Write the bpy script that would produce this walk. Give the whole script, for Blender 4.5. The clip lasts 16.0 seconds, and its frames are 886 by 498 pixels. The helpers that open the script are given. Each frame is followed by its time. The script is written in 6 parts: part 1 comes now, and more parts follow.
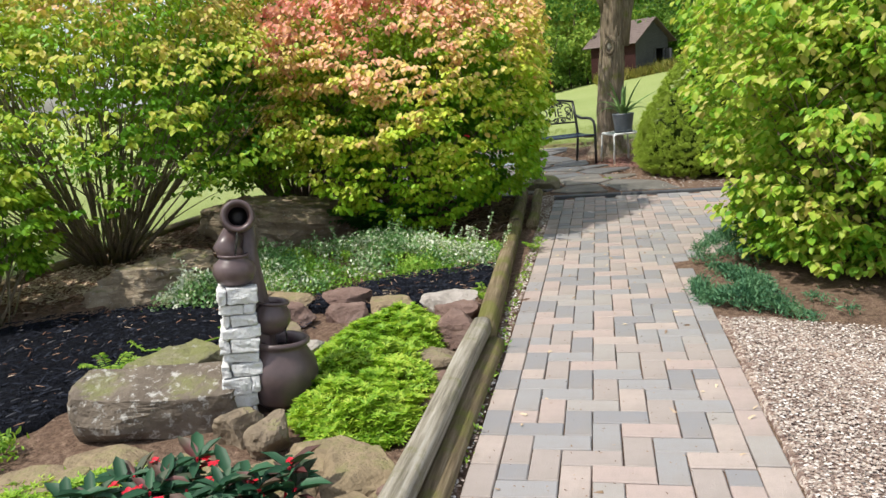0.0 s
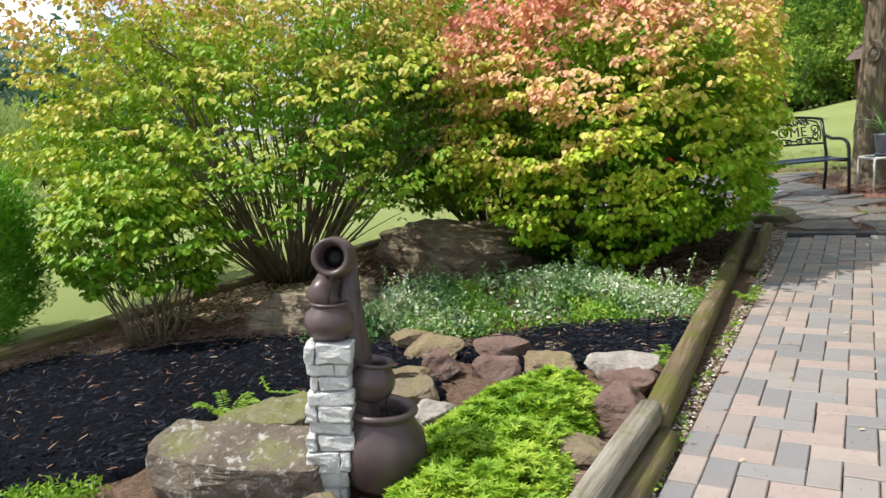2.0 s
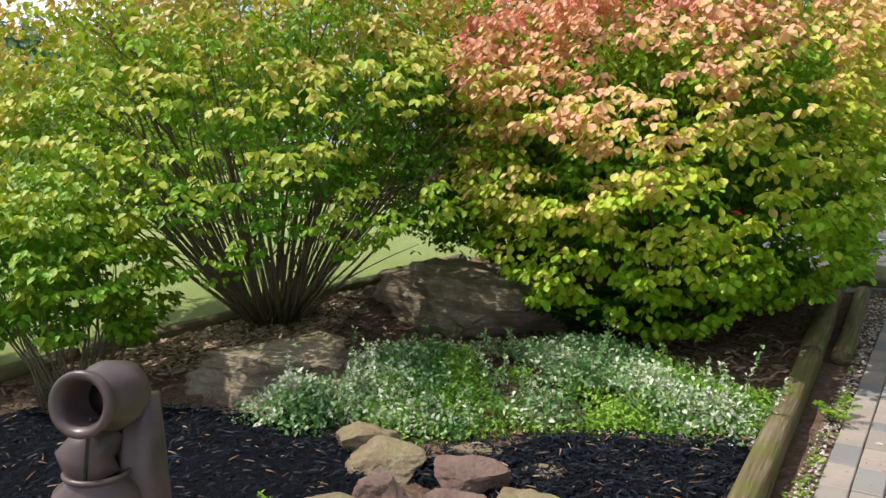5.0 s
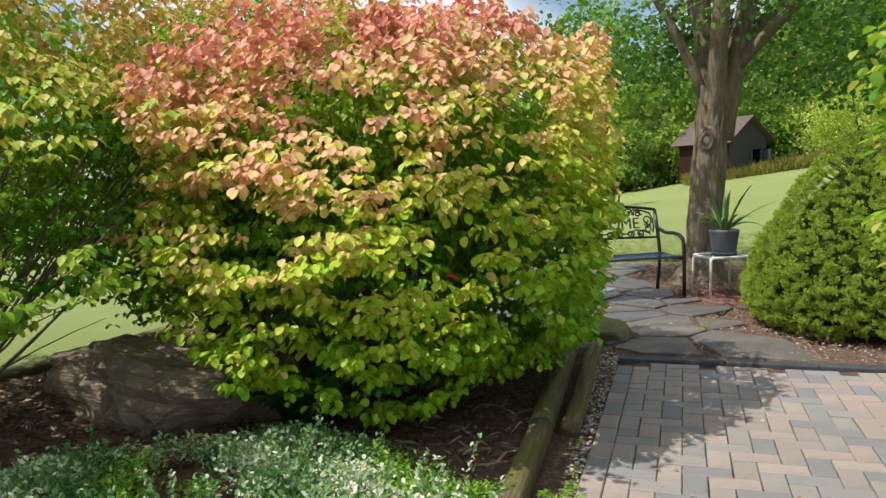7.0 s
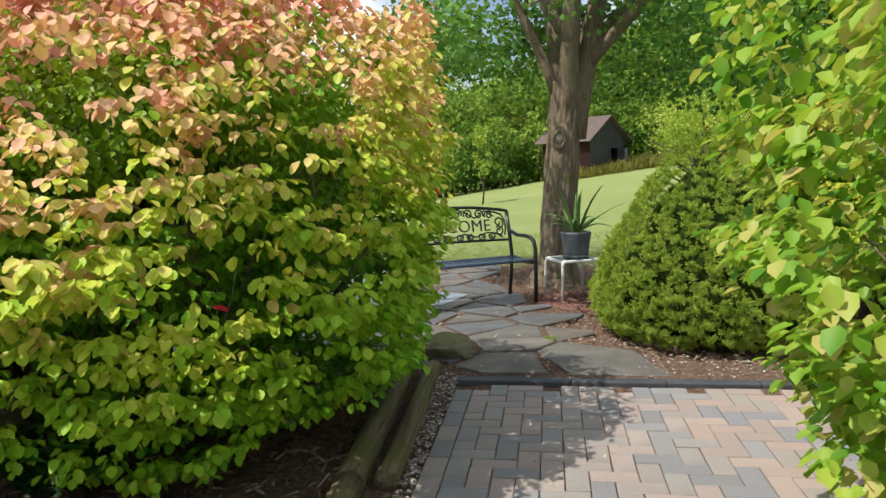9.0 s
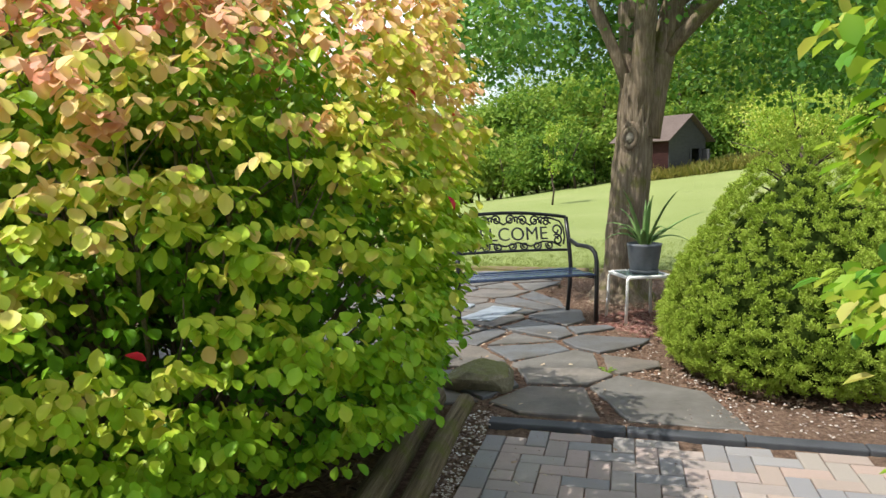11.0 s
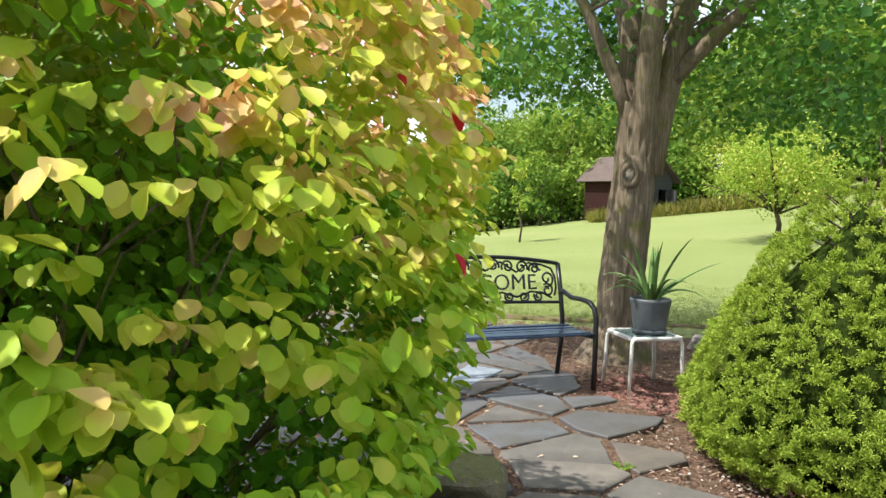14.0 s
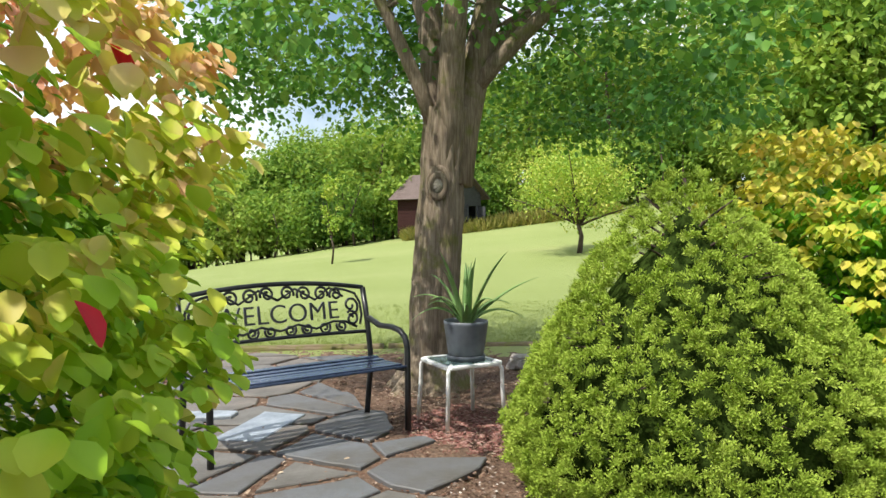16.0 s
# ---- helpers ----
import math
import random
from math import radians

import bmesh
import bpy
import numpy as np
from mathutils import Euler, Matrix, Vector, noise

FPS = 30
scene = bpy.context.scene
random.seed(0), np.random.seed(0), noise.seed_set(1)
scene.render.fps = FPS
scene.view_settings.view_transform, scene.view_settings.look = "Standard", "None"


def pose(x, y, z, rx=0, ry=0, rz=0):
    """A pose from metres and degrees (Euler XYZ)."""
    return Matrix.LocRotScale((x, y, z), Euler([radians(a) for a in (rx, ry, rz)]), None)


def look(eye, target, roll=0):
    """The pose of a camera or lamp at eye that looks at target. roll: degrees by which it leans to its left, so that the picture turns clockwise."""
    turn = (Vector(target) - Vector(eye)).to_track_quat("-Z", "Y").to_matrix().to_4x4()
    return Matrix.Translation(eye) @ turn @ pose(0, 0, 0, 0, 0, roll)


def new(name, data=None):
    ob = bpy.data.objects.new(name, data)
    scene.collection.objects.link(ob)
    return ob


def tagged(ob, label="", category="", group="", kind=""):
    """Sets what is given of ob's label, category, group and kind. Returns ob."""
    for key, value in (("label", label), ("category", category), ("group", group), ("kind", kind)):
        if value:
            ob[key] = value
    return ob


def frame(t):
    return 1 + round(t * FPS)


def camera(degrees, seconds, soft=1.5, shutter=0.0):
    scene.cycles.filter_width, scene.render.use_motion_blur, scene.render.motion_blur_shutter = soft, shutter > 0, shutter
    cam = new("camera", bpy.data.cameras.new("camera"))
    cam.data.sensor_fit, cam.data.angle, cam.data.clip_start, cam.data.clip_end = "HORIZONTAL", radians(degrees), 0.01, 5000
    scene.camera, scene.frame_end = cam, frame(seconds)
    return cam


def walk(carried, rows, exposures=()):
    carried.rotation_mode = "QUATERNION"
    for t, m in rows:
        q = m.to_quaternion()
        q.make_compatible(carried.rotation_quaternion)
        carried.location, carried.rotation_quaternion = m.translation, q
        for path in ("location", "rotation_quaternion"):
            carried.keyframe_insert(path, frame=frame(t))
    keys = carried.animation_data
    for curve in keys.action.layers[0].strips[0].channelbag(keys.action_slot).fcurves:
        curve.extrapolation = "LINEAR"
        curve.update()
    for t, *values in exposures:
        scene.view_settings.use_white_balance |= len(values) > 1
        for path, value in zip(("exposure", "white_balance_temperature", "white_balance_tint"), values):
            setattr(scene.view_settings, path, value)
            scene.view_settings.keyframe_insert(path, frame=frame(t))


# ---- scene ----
cam = camera(62.1, 16.0)
PATH = [
    (0, (0.367, 0.044, 1.256), (-0.058, 1.949, 0.821), -5.0),
    (0.5, (0.409, 0.227, 1.233), (-0.131, 2.11, 0.828), -5.6),
    (1, (0.431, 0.396, 1.228), (-0.272, 2.231, 0.856), -5.9),
    (1.5, (0.407, 0.608, 1.232), (-0.455, 2.378, 0.883), -5.6),
    (2, (0.456, 0.812, 1.214), (-0.534, 2.516, 0.879), -5.2),
    (2.5, (0.465, 0.979, 1.206), (-0.629, 2.619, 0.871), -4.4),
    (3, (0.381, 1.173, 1.21), (-0.787, 2.76, 0.87), -3.5),
    (3.2, (0.368, 1.263, 1.2), (-0.827, 2.831, 0.861), -3.3),
    (5.3, (0.267, 2.071, 1.286), (-0.857, 3.7, 1.0), -2.3),
    (5.5, (0.303, 2.141, 1.289), (-0.794, 3.79, 1.016), -2.2),
    (6, (0.242, 2.319, 1.277), (-0.726, 4.054, 1.043), -2.1),
    (6.5, (0.223, 2.508, 1.268), (-0.582, 4.327, 1.063), -2.0),
    (7, (0.312, 2.696, 1.273), (-0.309, 4.588, 1.081), -2.0),
    (7.5, (0.363, 2.872, 1.278), (-0.085, 4.812, 1.089), -1.9),
    (8, (0.363, 3.078, 1.293), (0.04, 5.042, 1.096), -1.9),
    (8.2, (0.39, 3.134, 1.289), (0.104, 5.103, 1.087), -1.6),
    (10.3, (0.527, 3.883, 1.293), (0.159, 5.836, 1.065), -1.0),
    (10.5, (0.551, 3.956, 1.302), (0.147, 5.902, 1.076), -0.9),
    (11, (0.555, 4.102, 1.313), (0.071, 6.03, 1.094), -0.5),
    (11.5, (0.466, 4.277, 1.314), (-0.075, 6.191, 1.101), -0.3),
    (12, (0.378, 4.419, 1.306), (-0.193, 6.325, 1.1), -0.3),
    (12.5, (0.361, 4.579, 1.305), (-0.211, 6.485, 1.103), 0.4),
    (13, (0.359, 4.739, 1.31), (-0.19, 6.653, 1.124), 0.9),
    (13.5, (0.281, 4.923, 1.308), (-0.208, 6.856, 1.146), 1.3),
    (14, (0.219, 5.082, 1.321), (-0.158, 7.042, 1.19), 1.6),
    (14.5, (0.263, 5.231, 1.325), (0.034, 7.215, 1.223), 1.4),
    (15, (0.305, 5.41, 1.324), (0.24, 7.408, 1.241), 0.9),
    (15.5, (0.294, 5.63, 1.31), (0.34, 7.629, 1.241), 0.3),
    (16, (0.283, 5.79, 1.292), (0.397, 7.785, 1.223), -0.2),
]
EXPOSURE = [(0, 0.25), (3.2, 0.2), (5.5, 0.08), (8, 0.02), (11, 0.36), (13, 0.55), (16, 0.43)]
walk(cam, [(t, look(eye, target, roll)) for t, eye, target, roll in PATH], EXPOSURE)

# ---- world, sun ----
SUN_TO = Vector((-0.48, -0.33, 1.0)).normalized()
SUN_EL = math.asin(SUN_TO.z)
SUN_AZ = math.atan2(SUN_TO.x, SUN_TO.y)
world = bpy.data.worlds.new("world")
scene.world = world
world.use_nodes = True
wn = world.node_tree
wn.nodes.clear()
w_out = wn.nodes.new("ShaderNodeOutputWorld")
w_bg = wn.nodes.new("ShaderNodeBackground")
w_sky = wn.nodes.new("ShaderNodeTexSky")
w_sky.sky_type = "NISHITA"
w_sky.sun_disc = False
w_sky.sun_elevation = SUN_EL
w_sky.sun_rotation = SUN_AZ
w_sky.dust_density = 2.0
w_co = wn.nodes.new("ShaderNodeTexCoord")
w_noise = wn.nodes.new("ShaderNodeTexNoise")
w_noise.inputs["Scale"].default_value = 3.2
w_noise.inputs["Detail"].default_value = 6
w_ramp = wn.nodes.new("ShaderNodeValToRGB")
w_ramp.color_ramp.elements[0].position = 0.42
w_ramp.color_ramp.elements[1].position = 0.62
w_mix = wn.nodes.new("ShaderNodeMix")
w_mix.data_type = "RGBA"
w_mix.inputs["B"].default_value = (8.5, 8.8, 9.2, 1)
wn.links.new(w_co.outputs["Generated"], w_noise.inputs["Vector"])
wn.links.new(w_noise.outputs["Fac"], w_ramp.inputs["Fac"])
wn.links.new(w_ramp.outputs["Color"], w_mix.inputs["Factor"])
wn.links.new(w_sky.outputs["Color"], w_mix.inputs["A"])
wn.links.new(w_mix.outputs["Result"], w_bg.inputs["Color"])
w_bg.inputs["Strength"].default_value = 0.14
wn.links.new(w_bg.outputs["Background"], w_out.inputs["Surface"])

sun_data = bpy.data.lights.new("sun", "SUN")
sun_data.energy = 4.3
sun_data.angle = radians(0.6)
sun_data.color = (1.0, 0.95, 0.86)
sun = new("sun", sun_data)
sun.matrix_world = look(SUN_TO * 50, (0, 0, 0))


# ---- materials ----
class Mat:
    """A node material with a Principled surface, built from small steps."""

    def __init__(self, name, rough=0.7, metal=0.0, spec=0.5):
        self.m = bpy.data.materials.new(name)
        self.m.use_nodes = True
        self.t = self.m.node_tree
        self.t.nodes.clear()
        self.out = self.n("ShaderNodeOutputMaterial")
        self.p = self.n("ShaderNodeBsdfPrincipled")
        self.p.inputs["Roughness"].default_value = rough
        self.p.inputs["Metallic"].default_value = metal
        self.p.inputs["Specular IOR Level"].default_value = spec
        self.t.links.new(self.p.outputs[0], self.out.inputs["Surface"])
        self.co = self.n("ShaderNodeTexCoord")

    def n(self, kind):
        return self.t.nodes.new(kind)

    def link(self, a, b):
        self.t.links.new(a, b)

    def noise(self, scale, detail=4, rough=0.55, stretch=(1, 1, 1), space="Object"):
        mp = self.n("ShaderNodeMapping")
        mp.inputs["Scale"].default_value = stretch
        self.link(self.co.outputs[space], mp.inputs["Vector"])
        tx = self.n("ShaderNodeTexNoise")
        tx.inputs["Scale"].default_value = scale
        tx.inputs["Detail"].default_value = detail
        tx.inputs["Roughness"].default_value = rough
        self.link(mp.outputs[0], tx.inputs["Vector"])
        return tx.outputs["Fac"]

    def voronoi(self, scale, feature="F1", out="Color", space="Object", stretch=(1, 1, 1)):
        mp = self.n("ShaderNodeMapping")
        mp.inputs["Scale"].default_value = stretch
        self.link(self.co.outputs[space], mp.inputs["Vector"])
        tx = self.n("ShaderNodeTexVoronoi")
        tx.feature = feature
        tx.inputs["Scale"].default_value = scale
        self.link(mp.outputs[0], tx.inputs["Vector"])
        return tx.outputs[out]

    def ramp(self, fac, stops, interp="LINEAR"):
        r = self.n("ShaderNodeValToRGB")
        r.color_ramp.interpolation = interp
        e = r.color_ramp.elements
        while len(e) < len(stops):
            e.new(0.5)
        for el, (pos, col) in zip(e, stops):
            el.position = pos
            el.color = (*col, 1)
        self.link(fac, r.inputs["Fac"])
        return r.outputs["Color"]

    def mix(self, fac, a, b, mode="MIX"):
        m = self.n("ShaderNodeMix")
        m.data_type = "RGBA"
        m.blend_type = mode
        for sock, v in ((m.inputs["Factor"], fac), (m.inputs["A"], a), (m.inputs["B"], b)):
            if hasattr(v, "links"):
                self.link(v, sock)
            elif isinstance(v, tuple):
                sock.default_value = (*v, 1)
            else:
                sock.default_value = v
        return m.outputs["Result"]

    def math(self, op, a, b=0.0, c=0.0):
        m = self.n("ShaderNodeMath")
        m.operation = op
        for sock, v in zip(m.inputs, (a, b, c)):
            if hasattr(v, "links"):
                self.link(v, sock)
            else:
                sock.default_value = v
        return m.outputs[0]

    def random(self):
        return self.n("ShaderNodeObjectInfo").outputs["Random"]

    def island(self):
        return self.n("ShaderNodeNewGeometry").outputs["Random Per Island"]

    def xyz(self, space="Object"):
        x = self.n("ShaderNodeSeparateXYZ")
        self.link(self.co.outputs[space], x.inputs[0])
        return x.outputs

    def normal_z(self):
        g = self.n("ShaderNodeNewGeometry")
        x = self.n("ShaderNodeSeparateXYZ")
        self.link(g.outputs["Normal"], x.inputs[0])
        return x.outputs["Z"]

    def color(self, sock):
        if hasattr(sock, "links"):
            self.link(sock, self.p.inputs["Base Color"])
        else:
            self.p.inputs["Base Color"].default_value = (*sock, 1)
        return self

    def rough(self, sock):
        self.link(sock, self.p.inputs["Roughness"])
        return self

    def bump(self, height, strength=0.4, distance=0.01):
        b = self.n("ShaderNodeBump")
        b.inputs["Strength"].default_value = strength
        b.inputs["Distance"].default_value = distance
        self.link(height, b.inputs["Height"])
        self.link(b.outputs[0], self.p.inputs["Normal"])
        return self

    def translucent(self, sock, amount=0.35):
        tr = self.n("ShaderNodeBsdfTranslucent")
        if hasattr(sock, "links"):
            self.link(sock, tr.inputs["Color"])
        else:
            tr.inputs["Color"].default_value = (*sock, 1)
        mx = self.n("ShaderNodeMixShader")
        mx.inputs[0].default_value = amount
        self.link(self.p.outputs[0], mx.inputs[1])
        self.link(tr.outputs[0], mx.inputs[2])
        self.link(mx.outputs[0], self.out.inputs["Surface"])
        return self


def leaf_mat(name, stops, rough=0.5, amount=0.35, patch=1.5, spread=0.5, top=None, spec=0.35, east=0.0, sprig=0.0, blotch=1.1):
    """Leaves: a ramp over chance per leaf and soft patches; top = (z0, z1, weight) adds height above the plant's foot;
    east: how much greener the leaves get towards +x.
    """
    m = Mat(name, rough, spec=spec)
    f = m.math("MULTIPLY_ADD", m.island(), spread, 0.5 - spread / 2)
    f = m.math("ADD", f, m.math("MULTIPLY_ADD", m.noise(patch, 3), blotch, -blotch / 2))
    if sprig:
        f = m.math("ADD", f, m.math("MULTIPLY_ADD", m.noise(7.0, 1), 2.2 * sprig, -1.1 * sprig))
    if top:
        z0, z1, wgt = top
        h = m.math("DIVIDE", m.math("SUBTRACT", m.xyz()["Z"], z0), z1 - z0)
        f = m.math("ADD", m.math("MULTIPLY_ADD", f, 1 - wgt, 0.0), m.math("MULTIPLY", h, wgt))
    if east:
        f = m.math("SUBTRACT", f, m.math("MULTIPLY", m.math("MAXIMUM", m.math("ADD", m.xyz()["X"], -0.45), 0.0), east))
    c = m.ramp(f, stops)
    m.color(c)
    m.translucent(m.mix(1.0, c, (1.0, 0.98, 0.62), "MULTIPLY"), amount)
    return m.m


def stone_mat(name, a, b, c, moss=0.0, lichen=0.0, scale=6.0, strata=0.0):
    m = Mat(name, 0.88, spec=0.25)
    base = m.ramp(m.noise(scale, 6, 0.62), [(0.28, a), (0.5, b), (0.74, c)])
    base = m.mix(m.math("MULTIPLY", m.noise(scale * 9, 3), 0.45), base, tuple(v * 0.55 for v in a))
    if lichen:
        sp = m.ramp(m.noise(scale * 5, 5, 0.7), [(0.62 - 0.08 * lichen, (0, 0, 0)), (0.70 - 0.06 * lichen, (1, 1, 1))])
        base = m.mix(m.math("MULTIPLY", sp, 0.7), base, (0.55, 0.54, 0.50))
    if moss:
        up = m.math("MULTIPLY", m.math("MAXIMUM", m.normal_z(), 0.0), m.noise(scale * 0.9, 5, 0.65))
        up = m.ramp(up, [(0.52 - 0.3 * moss, (0, 0, 0)), (0.66 - 0.3 * moss, (1, 1, 1))])
        base = m.mix(m.math("MULTIPLY", up, 0.75), base, (0.16, 0.17, 0.055))
    m.color(base)
    h = m.math("ADD", m.noise(scale * 2.2, 8, 0.65), m.math("MULTIPLY", m.noise(scale * 14, 3), 0.3))
    if strata:
        h = m.math("ADD", h, m.math("MULTIPLY", m.noise(scale * 1.2, 6, 0.7, (1, 1, 9)), strata))
    m.bump(h, 0.8, 0.03)
    return m.m


def plain_mat(name, col, rough=0.5, metal=0.0, vary=0.12, scale=12, bump=0.1):
    m = Mat(name, rough, metal)
    dark = tuple(v * (1 - 2.2 * vary) for v in col)
    lite = tuple(min(1, v * (1 + vary)) for v in col)
    m.color(m.ramp(m.noise(scale, 5, 0.6), [(0.3, dark), (0.7, lite)]))
    m.rough(m.math("MULTIPLY_ADD", m.noise(scale * 1.7, 3), 0.25, rough - 0.12))
    m.bump(m.noise(scale * 5, 4), bump, 0.004)
    return m.m


def wood_mat(name, a, b, c, grain=(14, 14, 1.2), moss=0.0, bump=0.6):
    m = Mat(name, 0.85, spec=0.2)
    col = m.ramp(m.noise(6, 6, 0.65, grain), [(0.3, a), (0.5, b), (0.72, c)])
    col = m.mix(m.math("MULTIPLY", m.noise(2.3, 4), 0.5), col, tuple(v * 0.5 for v in a))
    if moss:
        k = m.ramp(m.noise(5, 5, 0.7), [(0.55 - 0.2 * moss, (0, 0, 0)), (0.68 - 0.2 * moss, (1, 1, 1))])
        col = m.mix(m.math("MULTIPLY", k, 0.7), col, (0.14, 0.15, 0.03))
    m.color(col)
    m.bump(m.noise(9, 7, 0.7, grain), bump, 0.012)
    return m.m


M = {}
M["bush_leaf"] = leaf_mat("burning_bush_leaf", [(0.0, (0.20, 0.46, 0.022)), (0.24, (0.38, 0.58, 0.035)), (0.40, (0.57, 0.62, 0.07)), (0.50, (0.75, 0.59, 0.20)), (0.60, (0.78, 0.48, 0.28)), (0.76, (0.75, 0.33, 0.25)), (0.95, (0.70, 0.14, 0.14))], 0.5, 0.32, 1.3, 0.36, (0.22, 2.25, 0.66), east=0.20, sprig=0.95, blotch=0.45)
M["bush_leaf_green"] = leaf_mat("green_bush_leaf", [(0.0, (0.10, 0.30, 0.015)), (0.30, (0.22, 0.41, 0.022)), (0.50, (0.42, 0.49, 0.045)), (0.66, (0.58, 0.48, 0.12)), (0.80, (0.66, 0.36, 0.19)), (1.0, (0.64, 0.18, 0.14))], 0.5, 0.28, 1.2, 0.34, (0.2, 2.7, 0.60), sprig=0.7, blotch=0.6)
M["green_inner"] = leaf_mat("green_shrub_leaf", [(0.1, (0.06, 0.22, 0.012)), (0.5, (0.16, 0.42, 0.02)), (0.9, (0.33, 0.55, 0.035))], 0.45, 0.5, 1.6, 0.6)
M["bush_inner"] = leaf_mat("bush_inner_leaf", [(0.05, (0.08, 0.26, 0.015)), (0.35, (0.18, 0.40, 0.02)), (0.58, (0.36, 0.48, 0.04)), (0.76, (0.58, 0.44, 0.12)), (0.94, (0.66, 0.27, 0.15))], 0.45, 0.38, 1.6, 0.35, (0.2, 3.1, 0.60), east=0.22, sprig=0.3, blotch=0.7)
g = Mat("single_bush_leaf", 0.45, spec=0.35)
c = g.ramp(g.random(), [(0.0, (0.30, 0.52, 0.02)), (0.45, (0.60, 0.66, 0.06)), (0.85, (0.72, 0.64, 0.12)), (1.0, (0.74, 0.50, 0.18))])
c = g.mix(g.math("MULTIPLY", g.noise(40, 3), 0.3), c, (0.60, 0.62, 0.10))
g.color(c)
g.translucent(c, 0.32)
M["bush_single"] = g.m
M["yellow_leaf"] = leaf_mat("yellow_bush_leaf", [(0.1, (0.14, 0.32, 0.02)), (0.38, (0.30, 0.46, 0.04)), (0.56, (0.58, 0.58, 0.07)), (0.84, (0.76, 0.52, 0.12))], 0.45, 0.4, 1.6, 0.4, (0.0, 2.3, 0.5), sprig=0.4)
M["lime_leaf"] = leaf_mat("light_green_shrub_leaf", [(0.1, (0.11, 0.30, 0.025)), (0.40, (0.26, 0.46, 0.04)), (0.66, (0.44, 0.56, 0.08)), (0.92, (0.60, 0.52, 0.18))], 0.45, 0.45, 1.9, 0.6, sprig=0.4)
M["maple_leaf"] = leaf_mat("maple_leaf", [(0.1, (0.05, 0.16, 0.03)), (0.5, (0.12, 0.30, 0.045)), (0.9, (0.30, 0.47, 0.08))], 0.5, 0.30, 0.7, 0.6)
M["spruce_needle"] = leaf_mat("spruce_needle", [(0.1, (0.22, 0.33, 0.04)), (0.5, (0.36, 0.48, 0.07)), (0.9, (0.48, 0.58, 0.12))], 0.75, 0.16, 6.0, 0.3, None, 0.08)
M["thuja_needle"] = leaf_mat("thuja_needle", [(0.1, (0.06, 0.20, 0.012)), (0.55, (0.15, 0.40, 0.02)), (0.95, (0.50, 0.56, 0.05))], 0.55, 0.3, 3.0, 0.4, (0.0, 1.5, 0.4))
M["sedum_leaf"] = leaf_mat("sedum_leaf", [(0.1, (0.12, 0.28, 0.015)), (0.5, (0.28, 0.47, 0.035)), (0.9, (0.50, 0.62, 0.08))], 0.5, 0.35, 5.0, 0.6)
M["euonymus_green"] = leaf_mat("green_euonymus_leaf", [(0.1, (0.10, 0.26, 0.03)), (0.5, (0.24, 0.46, 0.05)), (0.9, (0.44, 0.60, 0.12))], 0.5, 0.3, 4.0, 0.7)
M["variegated_leaf"] = leaf_mat("variegated_leaf", [(0.10, (0.07, 0.20, 0.05)), (0.40, (0.15, 0.31, 0.10)), (0.55, (0.28, 0.42, 0.20)), (0.63, (0.66, 0.70, 0.54)), (0.88, (0.85, 0.86, 0.78))], 0.5, 0.3, 1.9, 0.42)
M["juniper_needle"] = leaf_mat("juniper_needle", [(0.1, (0.035, 0.12, 0.06)), (0.5, (0.08, 0.21, 0.10)), (0.9, (0.18, 0.33, 0.16))], 0.6, 0.2, 5.0, 0.6)
M["fern_leaf"] = leaf_mat("fern_leaf", [(0.1, (0.02, 0.10, 0.012)), (0.9, (0.06, 0.20, 0.02))], 0.5, 0.3, 5.0, 0.8)
M["weed_leaf"] = leaf_mat("weed_leaf", [(0.1, (0.10, 0.24, 0.02)), (0.9, (0.34, 0.50, 0.06))], 0.5, 0.35, 5.0, 0.8)
M["impatiens_leaf"] = leaf_mat("impatiens_leaf", [(0.1, (0.012, 0.055, 0.025)), (0.6, (0.03, 0.10, 0.045)), (0.95, (0.10, 0.03, 0.03))], 0.55, 0.12, 5.0, 0.9)
M["red_petal"] = leaf_mat("red_petal", [(0.1, (0.55, 0.01, 0.03)), (0.9, (0.78, 0.03, 0.06))], 0.5, 0.3, 5.0, 0.8)
M["wood_leaf"] = leaf_mat("woodland_leaf", [(0.15, (0.05, 0.13, 0.03)), (0.40, (0.17, 0.30, 0.05)), (0.62, (0.33, 0.44, 0.085)), (0.90, (0.48, 0.49, 0.14))], 0.8, 0.40, 0.22, 0.3, None, 0.1)
# distance haze is put into these leaves as a blue tint
M["far_leaf"] = leaf_mat("hazy_hill_leaf", [(0.15, (0.10, 0.19, 0.15)), (0.9, (0.20, 0.32, 0.22))], 0.7, 0.2, 0.1, 0.5)
M["willow_leaf"] = leaf_mat("willow_leaf", [(0.1, (0.28, 0.40, 0.12)), (0.9, (0.52, 0.60, 0.26))], 0.6, 0.3, 0.8, 0.6)
M["apple_leaf"] = leaf_mat("apple_leaf", [(0.1, (0.20, 0.36, 0.04)), (0.6, (0.42, 0.54, 0.08)), (0.95, (0.66, 0.62, 0.16))], 0.55, 0.35, 1.2, 0.7)
M["aloe"] = leaf_mat("aloe_leaf", [(0.1, (0.16, 0.32, 0.09)), (0.9, (0.36, 0.50, 0.20))], 0.4, 0.25, 8.0, 0.6)
M["dry_grass"] = leaf_mat("dry_grass", [(0.1, (0.22, 0.26, 0.05)), (0.9, (0.50, 0.42, 0.13))], 0.7, 0.3, 1.0, 0.8)
